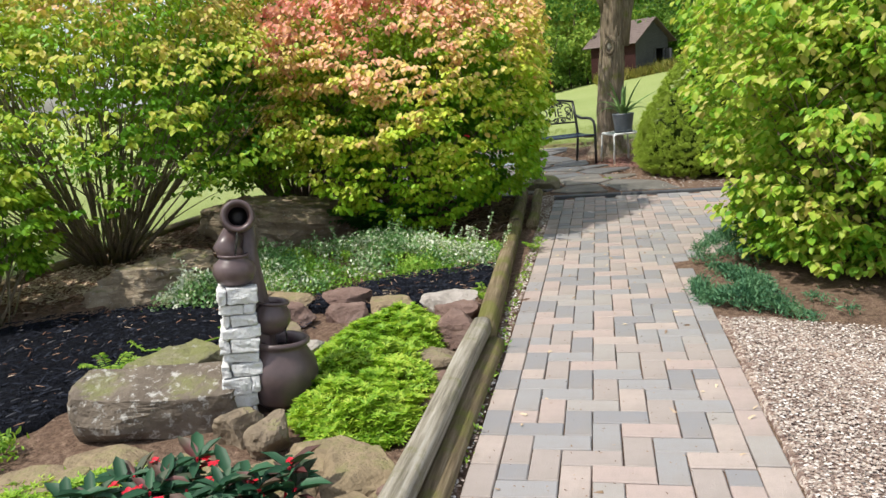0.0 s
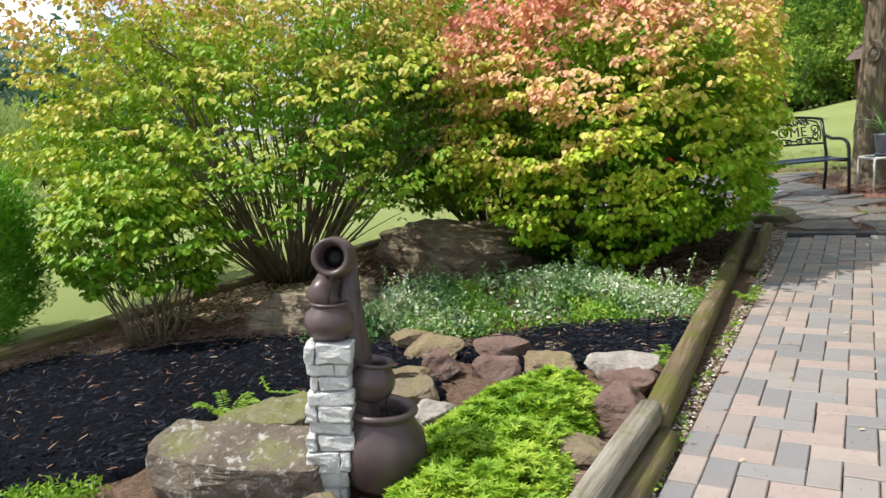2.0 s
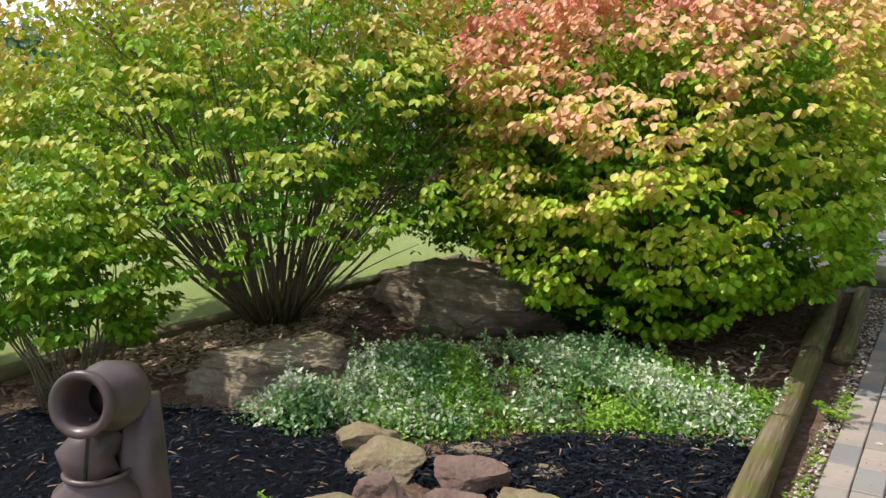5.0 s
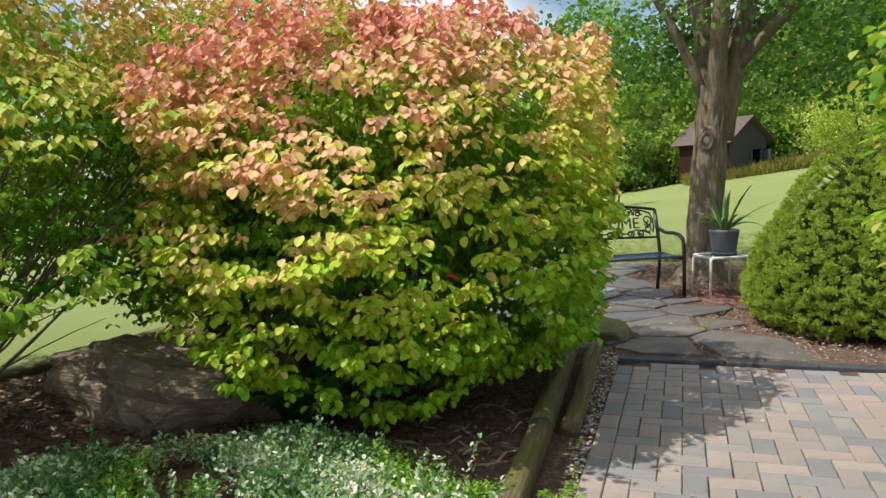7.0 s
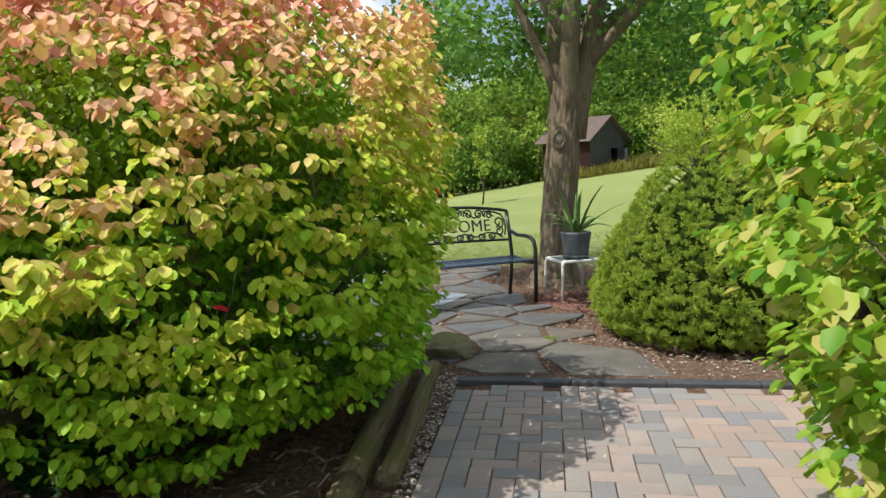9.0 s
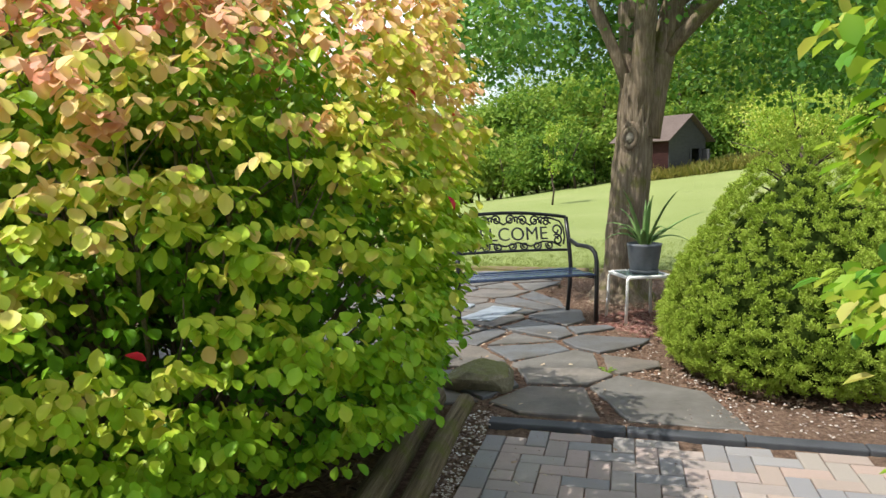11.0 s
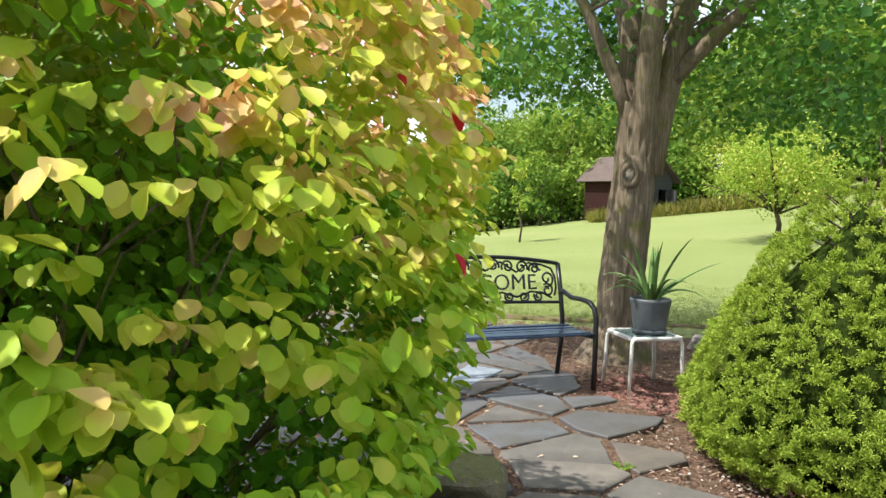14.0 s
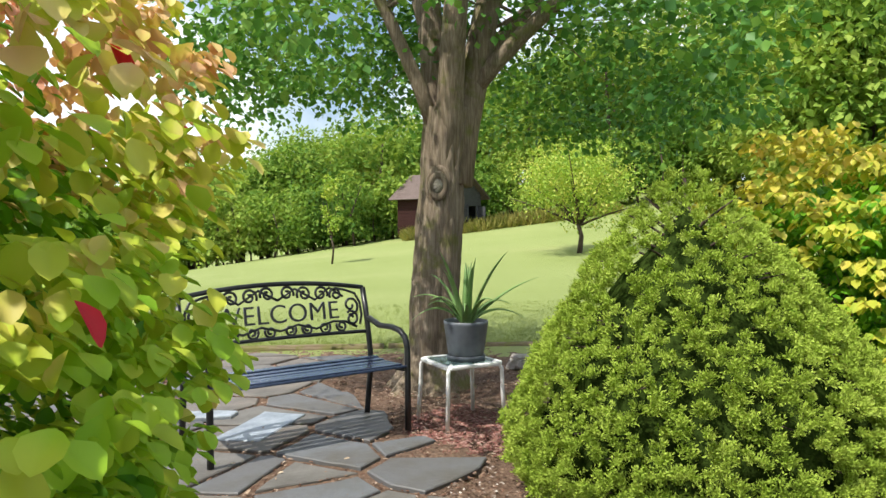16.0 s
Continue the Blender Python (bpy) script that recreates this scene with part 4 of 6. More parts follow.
def whorls(name, cells, K, size, ratio, mat, label, up=0.35):
    """Low plants of star-shaped leaf rosettes, two on each stem tip."""
    C = np.repeat(np.asarray(cells, float), 2, 0)
    C[1::2, 2] -= 0.016
    n = len(C)
    axis = unit(rng.normal(0, 0.28, (n, 3)) + np.array([0, 0, 1.0]))
    e1 = unit(np.cross(axis, np.array([0.3, 1.0, 0.1])))
    e2 = np.cross(axis, e1)
    a = rng.uniform(0, 6.28, (n, 1)) + np.arange(K)[None, :] * (2 * np.pi / K) + rng.normal(0, 0.12, (n, K))
    D = np.cos(a)[:, :, None] * e1[:, None, :] + np.sin(a)[:, :, None] * e2[:, None, :] + up * axis[:, None, :]
    P = np.repeat(C[:, None, :], K, 1)
    P[:, :, 2] = np.maximum(P[:, :, 2], 0.006)
    N = np.repeat(axis[:, None, :], K, 1)
    me = leaves_mesh(name, P.reshape(-1, 3), D.reshape(-1, 3), N.reshape(-1, 3), size * rng.uniform(0.7, 1.25, n * K), ratio, M[mat], True)
    return tagged(new(name, me), label, "groundcover", "", "stuff")


SEDUM = [(-0.62, 2.30), (-0.38, 2.38), (-0.30, 2.75), (-0.40, 3.05), (-0.42, 3.60), (-0.62, 3.78), (-0.95, 3.62), (-1.02, 3.2), (-0.98, 2.85), (-0.85, 2.5)]
whorls("sedum_mat", mound(SEDUM, 4400, 0.18, 3), 8, 0.031, 0.30, "sedum_leaf", "lime green feathery groundcover spilling among the stones")
whorls("sedum_mat", mound([(-1.75, 2.02), (-1.3, 2.2), (-0.95, 2.1), (-1.0, 1.85), (-1.6, 1.75)], 900, 0.09, 4), 7, 0.028, 0.30, "sedum_leaf", "lime green creeping groundcover between flat stones")
WHITE = [(-2.55, 4.25), (-1.7, 4.25), (-1.3, 4.45), (-0.95, 4.70), (-0.33, 4.95), (-0.40, 5.45), (-0.85, 5.65), (-1.5, 5.75), (-2.2, 5.3), (-2.6, 4.8)]
tufts("variegated_euonymus", None, patchy(mound(WHITE, 4600, 0.19, 7, 0, 0.25), 4.2, 0.02, 5), 11, 0.026, 0.66, "variegated_leaf", "white and green variegated groundcover", "groundcover", 0.30, 0.036, "stuff", False)
tufts("green_euonymus", None, patchy(mound(WHITE, 3600, 0.13, 8, 0, 0.25), 3.4, -0.1, 15), 11, 0.022, 0.62, "euonymus_green", "fresh green low groundcover among the white sprigs", "groundcover", 0.30, 0.036, "stuff", False)
tufts("green_euonymus", None, mound([(-1.0, 4.78), (-0.33, 5.0), (-0.38, 5.4), (-0.9, 5.45)], 1300, 0.13, 17, 0, 0.15), 12, 0.020, 0.6, "euonymus_green", "bright green creeping groundcover by the timber", "groundcover", 0.35, 0.03, "stuff", False)
sp = scatter(WHITE, 70)
sz = rng.uniform(0.16, 0.34, len(sp))
sprig = np.repeat(np.c_[sp, np.zeros(len(sp))], 16, 0)
lift = np.tile(np.linspace(0.35, 1, 16), len(sp)) * np.repeat(sz, 16)
lean_ = np.repeat(rng.normal(0, 0.25, (len(sp), 2)), 16, 0) * lift[:, None]
sprig[:, 2] = lift
sprig[:, :2] += lean_
tufts("variegated_sprigs", None, sprig, 3, 0.022, 0.62, "variegated_leaf", "upright white-edged sprigs above the groundcover", "groundcover", 0.2, 0.008, "stuff", False)
tufts("variegated_euonymus", None, mound([(-2.45, 4.05), (-2.0, 4.1), (-1.9, 4.4), (-2.4, 4.5)], 380, 0.24, 9, 0, 0.2), 12, 0.030, 0.62, "variegated_leaf", "white and green variegated sprigs by the mossy rock", "groundcover", 0.35, 0.03, "stuff", False)
JUN = [(0.86, 3.98), (1.15, 3.85), (1.42, 3.62), (1.55, 3.8), (1.4, 4.1), (1.2, 4.5), (0.98, 4.7), (0.86, 4.3)]
tufts("creeping_juniper", None, patchy(mound(JUN, 1300, 0.14, 12, 0, 0.25), 5.0, -0.15, 8), 26, 0.034, 0.20, "juniper_needle", "blue-green creeping juniper spilling onto the pavers", "groundcover", 0.45, 0.02)
tufts("creeping_juniper", None, mound([(0.93, 4.8), (1.3, 4.7), (1.9, 5.7), (2.2, 6.2), (1.85, 6.25), (1.35, 5.75), (0.98, 5.3)], 800, 0.18, 13, 0, 0.2), 26, 0.034, 0.20, "juniper_needle", "blue-green creeping juniper at the shrub's foot", "groundcover", 0.45, 0.02)


def conifer_shrub(at, R, H, seed):
    ob = thing("arborvitae", (at[0], at[1], 0), "soft feathery green arborvitae shrub at the lawn's edge", "conifer")
    n = 2300
    d = ball(n, -0.97)
    rr = rng.uniform(0.7, 1.0, n) * (1 + 0.2 * lumps(d, 4, seed))
    C = np.stack([d[:, 0] * R * rr, d[:, 1] * R * rr, H * 0.45 + d[:, 2] * H * 0.55 * rr], 1)
    K = 22
    out = unit(d + np.array([0, 0, 0.8]))
    s = rng.uniform(0, 0.16, (n, K))
    P = C[:, None, :] - out[:, None, :] * s[:, :, None] + rng.normal(0, 0.02, (n, K, 3))
    D = out[:, None, :] + rng.normal(0, 0.5, (n, K, 3))
    put_mesh("foliage", leaves_mesh("foliage", P.reshape(-1, 3), D.reshape(-1, 3), rng.normal(0, 1, (n * K, 3)), rng.uniform(0.028, 0.055, n * K), 0.28, M["thuja_needle"], True), ob)
    part("branching", shrub_stems(16, (R * 0.8, R * 0.8), H * 0.85, H * 0.4, seed, 0.1, 0.014), M["twig_dark"], ob, "", True)
    return ob


conifer_shrub((-4.92, 3.20), 0.92, 1.62, 71)


# ---- trees ----
def crown_leaves(name, centres, radii, per, size, mat, ratio=0.6, lite=True, flat=0.55, hollow=0.35):
    """Clumps of leaves round given branch ends."""
    n = len(centres)
    d = ball(n * per, -1).reshape(n, per, 3)
    r = rng.uniform(hollow, 1, (n, per, 1)) ** 0.6
    P = centres[:, None, :] + d * r * np.asarray(radii).reshape(n, 1, -1) * np.array([1, 1, flat])
    D = d * 0.7 + rng.normal(0, 0.5, (n, per, 3))
    D[:, :, 2] -= 0.3
    N = rng.normal(0, 0.5, (n, per, 3)) + np.array([0, 0, 1.0])
    return leaves_mesh(name, P.reshape(-1, 3), D.reshape(-1, 3), N.reshape(-1, 3), size * rng.uniform(0.6, 1.3, n * per), ratio, mat, lite)


def maple(at):
    ob = thing("maple_tree", (at[0], at[1], 0), "mature maple with furrowed grey-brown trunk and an old pruning scar", "tree")
    lean = Vector((0.15, 0.05, 0))
    H = 2.2
    rings = []
    bm = bmesh.new()
    S, J = 64, 70
    for j in range(J + 1):
        t = j / J
        z = -0.05 + t * (H + 0.05)
        r = 0.185 + 0.02 * (1 - t) + 0.13 * max(0, 1 - z / 0.35) ** 2 + 0.0
        ring = []
        for k in range(S):
            an = 2 * math.pi * k / S
            q = Vector((math.cos(an) * 2.2, math.sin(an) * 2.2, z * 0.55))
            fur = abs(noise.noise(Vector((math.cos(an) * 7, math.sin(an) * 7, z * 1.5)))) + 0.6 * abs(noise.noise(Vector((math.cos(an) * 16, math.sin(an) * 16, z * 3))))
            flare = 0.05 * max(0, 1 - z / 0.4) * math.sin(an * 5 + 1)
            rr = r * (1 + 0.06 * noise.noise(q)) + flare - 0.046 * fur
            ring.append(bm.verts.new(lean * (z / H) + Vector((math.cos(an) * rr, math.sin(an) * rr, z))))
        rings.append(ring)
    for a_, b_ in zip(rings, rings[1:]):
        for k in range(S):
            bm.faces.new((a_[k], a_[(k + 1) % S], b_[(k + 1) % S], b_[k]))
    bm.faces.new(rings[-1])
    trunk = part("trunk", bm, M["bark"], ob, "furrowed grey-brown bark", True)
    # pruning scar on the side towards the patio
    kz = 1.58
    c = lean * (kz / H) + Vector((-0.04, -0.188, kz))
    m = Matrix.Translation(c) @ pose(0, 0, 0, 90, 0, -10)
    bm = bmesh.new()
    lathe(bm, [(0.088, -0.03), (0.098, 0.0), (0.088, 0.022), (0.062, 0.024), (0.048, 0.006), (0.02, 0.0)], 24, m @ Matrix.Diagonal((0.8, 1.15, 1, 1)))
    lathe(bm, [(0.135, -0.05), (0.132, -0.03), (0.116, -0.012), (0.10, -0.02)], 24, m @ Matrix.Diagonal((0.8, 1.25, 1, 1)))
    part("pruning_scar", bm, M["bark"], trunk, "healed oval branch scar", True)
    bm = bmesh.new()
    lathe(bm, [(0.05, 0.0), (0.045, 0.014), (0.02, 0.018)], 18, m @ Matrix.Diagonal((0.8, 1.15, 1, 1)))
    part("scar_wood", bm, M["timber"], trunk, "bare grey wood", True)
    top = lean + Vector((0, 0, H))
    limbs = [
        (Vector((-0.08, -0.04, -0.22)), Vector((-1.5, -0.3, 2.3)), 0.062),
        (Vector((-0.06, 0.03, -0.55)), Vector((-0.25, 0.5, 3.2)), 0.135),
        (Vector((0.06, 0.0, -0.60)), Vector((0.95, 0.2, 2.9)), 0.14),
        (Vector((0.0, -0.05, -0.50)), Vector((0.20, -0.6, 3.2)), 0.12),
        (Vector((0.02, 0.0, 0.0)), Vector((-0.9, 0.8, 3.0)), 0.09),
        (Vector((0.16, 0.02, 0.1)), Vector((2.7, -0.6, 1.9)), 0.075),
        (Vector((0.10, 0.08, 0.1)), Vector((2.3, 1.6, 2.2)), 0.07),
    ]
    ends = []
    r = random.Random(5)
    for s, e, th in limbs:
        bm = bmesh.new()
        pts = bend(top + s, top + e, Vector((-e.x * 0.10, -e.y * 0.1, 0.28)), 10)
        pts = [p + 0.03 * Vector((noise.noise(p * 2), noise.noise(p * 2 + Vector((9, 0, 0))), 0)) for p in pts]
        tube(bm, pts, [th * (1 - 0.7 * k / 9) for k in range(10)], 10)
        for _ in range(9):
            k = r.randint(3, 9)
            tip = pts[k] + Vector((r.uniform(-1.5, 1.5), r.uniform(-1.5, 1.5), r.uniform(-0.55, 0.9)))
            br = bend(pts[k], tip, (0, 0, 0.15), 6)
            tube(bm, br, [th * 0.32 * (1 - 0.8 * q / 5) for q in range(6)], 5)
            ends += [br[5]]
            for _ in range(2):
                t2 = br[4] + Vector((r.uniform(-0.7, 0.7), r.uniform(-0.7, 0.7), r.uniform(-0.5, 0.3)))
                tube(bm, bend(br[4], t2, (0, 0, 0.05), 4), [th * 0.12, th * 0.09, th * 0.06, th * 0.03], 4)
                ends.append(t2)
        part("limb", bm, M["bark"], ob, "", True)
    E_ = np.array([tuple(e) for e in ends])
    n = 230
    a = rng.uniform(0, 2 * np.pi, n)
    q = np.sqrt(rng.uniform(0.02, 1, n))
    zz = rng.uniform(0.05, 1, n)
    skirt = np.stack([0.25 + np.cos(a) * q * 2.2, -0.1 + np.sin(a) * q * 2.3, 2.28 - 0.12 * np.cos(a) * q + 0.40 * zz + 0.9 * zz * (1 - q) + 0.25 * lumps(np.stack([np.cos(a) * q * 3, np.sin(a) * q * 3, zz], 1), 1.7, 4)], 1)
    skirt = skirt[~((np.abs(skirt[:, 0] - 0.25) < 0.85) & (skirt[:, 1] < 0.5) & (skirt[:, 2] < 3.4))]
    n2 = 84
    d = ball(n2, -0.2)
    dome = np.stack([0.0 + d[:, 0] * 2.6, -0.3 + d[:, 1] * 2.6, 3.6 + d[:, 2] * 3.0], 1)
    n3 = 14
    dome = dome[(dome[:, 0] > -0.9) | (dome[:, 2] > 5.0) | (rng.random(n2) < 0.35)]
    # extra clumps high over the patio, out of view, added to shade it
    dome = np.concatenate([dome, np.stack([rng.uniform(-3.2, 0.4, n3), rng.uniform(-3.2, 0.3, n3), rng.uniform(3.5, 5.2, n3)], 1)])
    cen = np.concatenate([E_, skirt, dome])
    put_mesh("crown", crown_leaves("crown", cen, np.full((len(cen), 1), 0.40), 66, 0.066, M["maple_leaf"], 0.95), ob, "dense dark green maple leaves")
    return ob


maple((0.50, 11.58))


def far_trees(name, spots, mat, label, leaf=0.27, per=60, clumps=42, seed=2):
    """A wood: trunks and clumped crowns, one object of kind stuff each."""
    r = np.random.default_rng(seed)
    cen, rad = [], []
    bm = bmesh.new()
    for x, y, h, w in spots:
        z0 = float(height(x, y)) - 0.1
        d = ball(clumps, -0.85)
        rr = r.uniform(0.45, 1.0, clumps)[:, None]
        c = np.stack([x + d[:, 0] * w * rr[:, 0], y + d[:, 1] * w * rr[:, 0], z0 + h * 0.55 + d[:, 2] * h * 0.45 * (0.55 + 0.45 * rr[:, 0])], 1)
        cen.append(c)
        rad.append(r.uniform(0.22, 0.42, clumps) * w)
        tube(bm, [(x, y, z0), (x + r.uniform(-0.2, 0.2), y, z0 + h * 0.4), (x + r.uniform(-0.4, 0.4), y, z0 + h * 0.8)], [0.02 * h, 0.014 * h, 0.005 * h], 6)
    cen = np.concatenate(cen)
    rad = np.concatenate(rad)
    ob = new(name, crown_leaves(name, cen, rad[:, None], per, leaf, M[mat], 0.65, True, 0.8, 0.3))
    tagged(ob, label, "woods", "", "stuff")
    ob = new(name + "_trunks", bm_mesh(name, bm, M["twig_dark"], True))
    tagged(ob, "grey trunks standing in the woods", "woods", "", "stuff")


r_ = random.Random(12)
wood = []
for k in range(95):
    x = -26 + 62 * (k + r_.uniform(-0.4, 0.4)) / 95
    y = 41 + r_.uniform(0, 8) - 0.22 * max(0, x - 6) + (4 if 0 < x < 7 else 0)
    wood.append((x, y, r_.uniform(4.4, 6.6) + 0.20 * max(0, x), r_.uniform(1.7, 2.8)))
for k in range(60):
    x = -24 + 66 * (k + r_.uniform(-0.4, 0.4)) / 60
    y = 53 + r_.uniform(0, 9) - 0.2 * max(0, x - 6)
    wood.append((x, y, r_.uniform(6.0, 8.6) + 0.30 * max(0, x), r_.uniform(2.4, 3.6)))
for k in range(26):
    x = 11 + 14 * r_.random()
    wood.append((x, 24 + (x - 11) * 0.2 + 10 * r_.random(), r_.uniform(5.5, 9.0), r_.uniform(1.6, 2.4)))
far_trees("woodland", wood, "wood_leaf", "sunlit mixed green woodland on the slope beyond the lawn")
low = []
for k in range(120):
    x = -22 + 46 * (k + r_.uniform(-0.4, 0.4)) / 120
    y = 37.5 + r_.uniform(-0.8, 2.0) - 0.25 * max(0, x - 6) + (4.5 if 0.5 < x < 6.5 else 0)
    low.append((x, y, r_.uniform(1.6, 3.6), r_.uniform(0.9, 1.5)))
far_trees("undergrowth", low, "wood_leaf", "tangled undergrowth at the edge of the woods", 0.2, 40, 22, 6)
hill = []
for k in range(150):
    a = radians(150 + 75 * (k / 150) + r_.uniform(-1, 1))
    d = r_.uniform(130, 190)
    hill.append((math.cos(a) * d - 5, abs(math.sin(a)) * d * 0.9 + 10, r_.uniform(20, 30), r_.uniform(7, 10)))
far_trees("far_woods", hill, "far_leaf", "wooded hillside far off, haze put into its blue-green leaf colour", 1.6, 16, 26, 8)
left = []
for k in range(40):
    left.append((-58 - 20 * r_.random(), 2 + 60 * r_.random(), r_.uniform(4, 6.5), r_.uniform(2.2, 3.4)))
far_trees("hedgerow", left, "wood_leaf", "green trees lining the far side of the lawn", 0.4, 40, 34, 10)


def willow(at, h, w):
    z0 = float(height(*at)) - 0.1
    ob = thing("willow_tree", (at[0], at[1], z0), "pale green weeping willow across the lawn", "tree")
    bm = bmesh.new()
    tube(bm, [(0, 0, 0), (0.1, 0, h * 0.4), (0.2, 0, h * 0.75)], [0.35, 0.28, 0.1], 8)
    part("trunk", bm, M["twig_dark"], ob, "", True)
    n = 760
    d = ball(n, 0.05)
    S = np.stack([d[:, 0] * w, d[:, 1] * w, h * 0.5 + d[:, 2] * h * 0.5], 1) * (1 + 0.1 * lumps(d, 4, 3))[:, None]
    K = 40
    fall = rng.uniform(0.2, 0.65, n)[:, None] * h * np.linspace(0, 1, K)[None, :]
    P = np.repeat(S[:, None, :], K, 1) + rng.normal(0, 0.09, (n, K, 3))
    P[:, :, 2] -= fall
    P[:, :, 2] = np.maximum(P[:, :, 2], 0.3)
    D = rng.normal(0, 0.3, (n, K, 3)) + np.array([0, 0, -1.0])
    put_mesh("crown", leaves_mesh("crown", P.reshape(-1, 3), D.reshape(-1, 3), rng.normal(0, 1, (n * K, 3)), rng.uniform(0.16, 0.28, n * K), 0.3, M["willow_leaf"], True), ob)


willow((-37.5, 18.5), 7.0, 5.0)


def orchard_tree(name, at, h, w, trunk_h, label, mat, clumps, per, leaf, thick):
    z0 = float(height(*at)) - 0.03
    ob = thing(name, (at[0], at[1], z0), label, "tree")
    bm = bmesh.new()
    tube(bm, [(0, 0, 0), (0.05, 0, trunk_h * 0.6), (-0.03, 0, trunk_h)], [thick, thick * 0.85, thick * 0.75], 8)
    r = random.Random(3)
    cen = []
    for _ in range(max(8, clumps // 9)):
        e = Vector((r.uniform(-1, 1) * w, r.uniform(-1, 1) * w, trunk_h + (h - trunk_h) * r.uniform(0.1, 0.9)))
        tube(bm, bend((0, 0, trunk_h * 0.95), e, (0, 0, 0.1), 5), [thick * 0.5, thick * 0.4, thick * 0.3, thick * 0.2, thick * 0.1], 5)
    part("trunk", bm, M["twig_dark"], ob, "", True)
    d = ball(clumps, -1)
    rr = rng.uniform(0.35, 0.95, clumps)
    cen = np.stack([d[:, 0] * w * rr, d[:, 1] * w * rr, (h + trunk_h) / 2 + d[:, 2] * (h - trunk_h) / 2 * rr], 1)
    put_mesh("crown", crown_leaves("crown", cen, np.full((clumps, 1), w * 0.3), per, leaf, M[mat], 0.6, True, 0.8), ob)


orchard_tree("apple_tree", (4.65, 23.6), 2.9, 1.6, 0.75, "small round apple tree standing on the lawn", "apple_leaf", 150, 70, 0.075, 0.07)
orchard_tree("sapling", (-1.6, 26.0), 2.6, 0.32, 0.8, "slender yellowing sapling on the lawn", "apple_leaf", 22, 40, 0.09, 0.03)


# ---- the old shed ----
def shed(at, turn):
    z0 = float(height(*at)) - 0.1
    ob = thing("shed", (at[0], at[1], z0), "old weathered grey board shed with brown shingled gable roof", "shed", "", turn)
    W, L, E, G = 2.0, 2.9, 1.62, 2.46
    n = 11
    for k in range(n):
        hgt = E / n
        for side, mat in ((-1, "board_red"), (1, "board")):
            bm = bmesh.new()
            box(bm, (0.05, L, hgt * 0.97), pose(side * W / 2, L / 2, hgt * (k + 0.5), 0, side * 3))
            part("board", bm, M[mat], ob)
    m_ = 21
    dw, dh = 0.28, 1.2
    for k in range(m_):
        z = G * (k + 0.5) / m_
        half = W / 2 if z < E else W / 2 * (G - z) / (G - E)
        if half < 0.06:
            continue
        for yy in (0.0, L):
            spans = [(-half, half)]
            if yy == 0.0 and z < dh:
                spans = [(-half, 0.15), (0.15 + 2 * dw, half)]
            for x0, x1 in spans:
                if x1 - x0 < 0.05:
                    continue
                bm = bmesh.new()
                box(bm, (x1 - x0, 0.05, G / m_ * 0.96), pose((x0 + x1) / 2, yy, z, 4))
                part("board", bm, M["board"], ob)
    # added black sheet, stands for the shade seen through the doorway
    bm = bmesh.new()
    box(bm, (W - 0.12, 0.04, 1.7), pose(0, 1.2, 0.85))
    part("doorway_shade", bm, M["black"], ob)
    slope = math.atan2(G - E, W / 2)
    ln = (W / 2 + 0.28) / math.cos(slope)
    for side in (-1, 1):
        for k in range(12):
            bm = bmesh.new()
            u = ln * (k + 0.5) / 12
            mm = pose(side * u * math.cos(slope), L / 2, G + 0.07 - u * math.sin(slope), 0, side * (math.degrees(slope) - 2))
            box(bm, (ln / 12 * 1.15, L + 0.6, 0.035), mm)
            part("shingle_course", bm, M["shingle"], ob, "brown shingles")
    for x in (0.15, 0.15 + 2 * dw):
        bm = bmesh.new()
        box(bm, (0.09, 0.08, dh), pose(x, -0.03, dh / 2))
        part("door_frame", bm, M["board"], ob)
    bm = bmesh.new()
    box(bm, (0.5, 0.05, dh * 0.95), pose(0.15 + 2 * dw + 0.02, -0.3, dh * 0.48, 0, 0, 78))
    part("door", bm, M["board"], ob, "open plank door")


shed((2.85, 35.6), 42)

p = np.stack([rng.uniform(0.5, 9, 900), rng.uniform(34.6, 36.4, 900)], 1)
tufts("tall_grass", None, np.c_[p, height(p[:, 0], p[:, 1])], 14, 0.42, 0.06, "dry_grass", "dry yellow uncut grass round the shed", "grass", 1.3, 0.12)
p = np.stack([rng.uniform(-4, 5, 5200), 13.5 + 3.0 * rng.random(5200) ** 1.6], 1)
tufts("grass", None, np.c_[p, height(p[:, 0], p[:, 1])], 9, 0.03, 0.12, "grass_blade", "short mown grass blades at the lawn's edge", "grass", 1.2, 0.03)


# ---- stones ----
rock((-1.42, 2.54, -0.08), (0.68, 0.36, 0.31), 6, "rock_lichen", 4, "large brown boulder with pale lichen beside the fountain", "boulder", "", 0.04, (9, 3), 0.5, 5)
rock((-1.50, 2.80, -0.06), (0.66, 0.34, 0.29), 12, "rock_moss", 6, "mossy rounded rock behind the big boulder", "boulder", "", 0.06)
rock((-2.0, 2.0, -0.05), (0.34, 0.24, 0.12), 20, "rock_tan", 7, "flat tan fieldstone beside the boulder", "stone", "stones round the groundcover")
rock((-2.72, 4.50, -0.10), (1.05, 0.72, 0.36), -4, "rock_strata", 9, "flat mossy grey boulder in the bed", "boulder", "", 0.10, layers=0.09)
rock((-2.32, 6.08, -0.12), (1.75, 0.95, 0.52), 18, "rock_strata", 15, "long layered mossy boulder under the bushes", "boulder", "", 0.10, (-4, 6), layers=0.12)
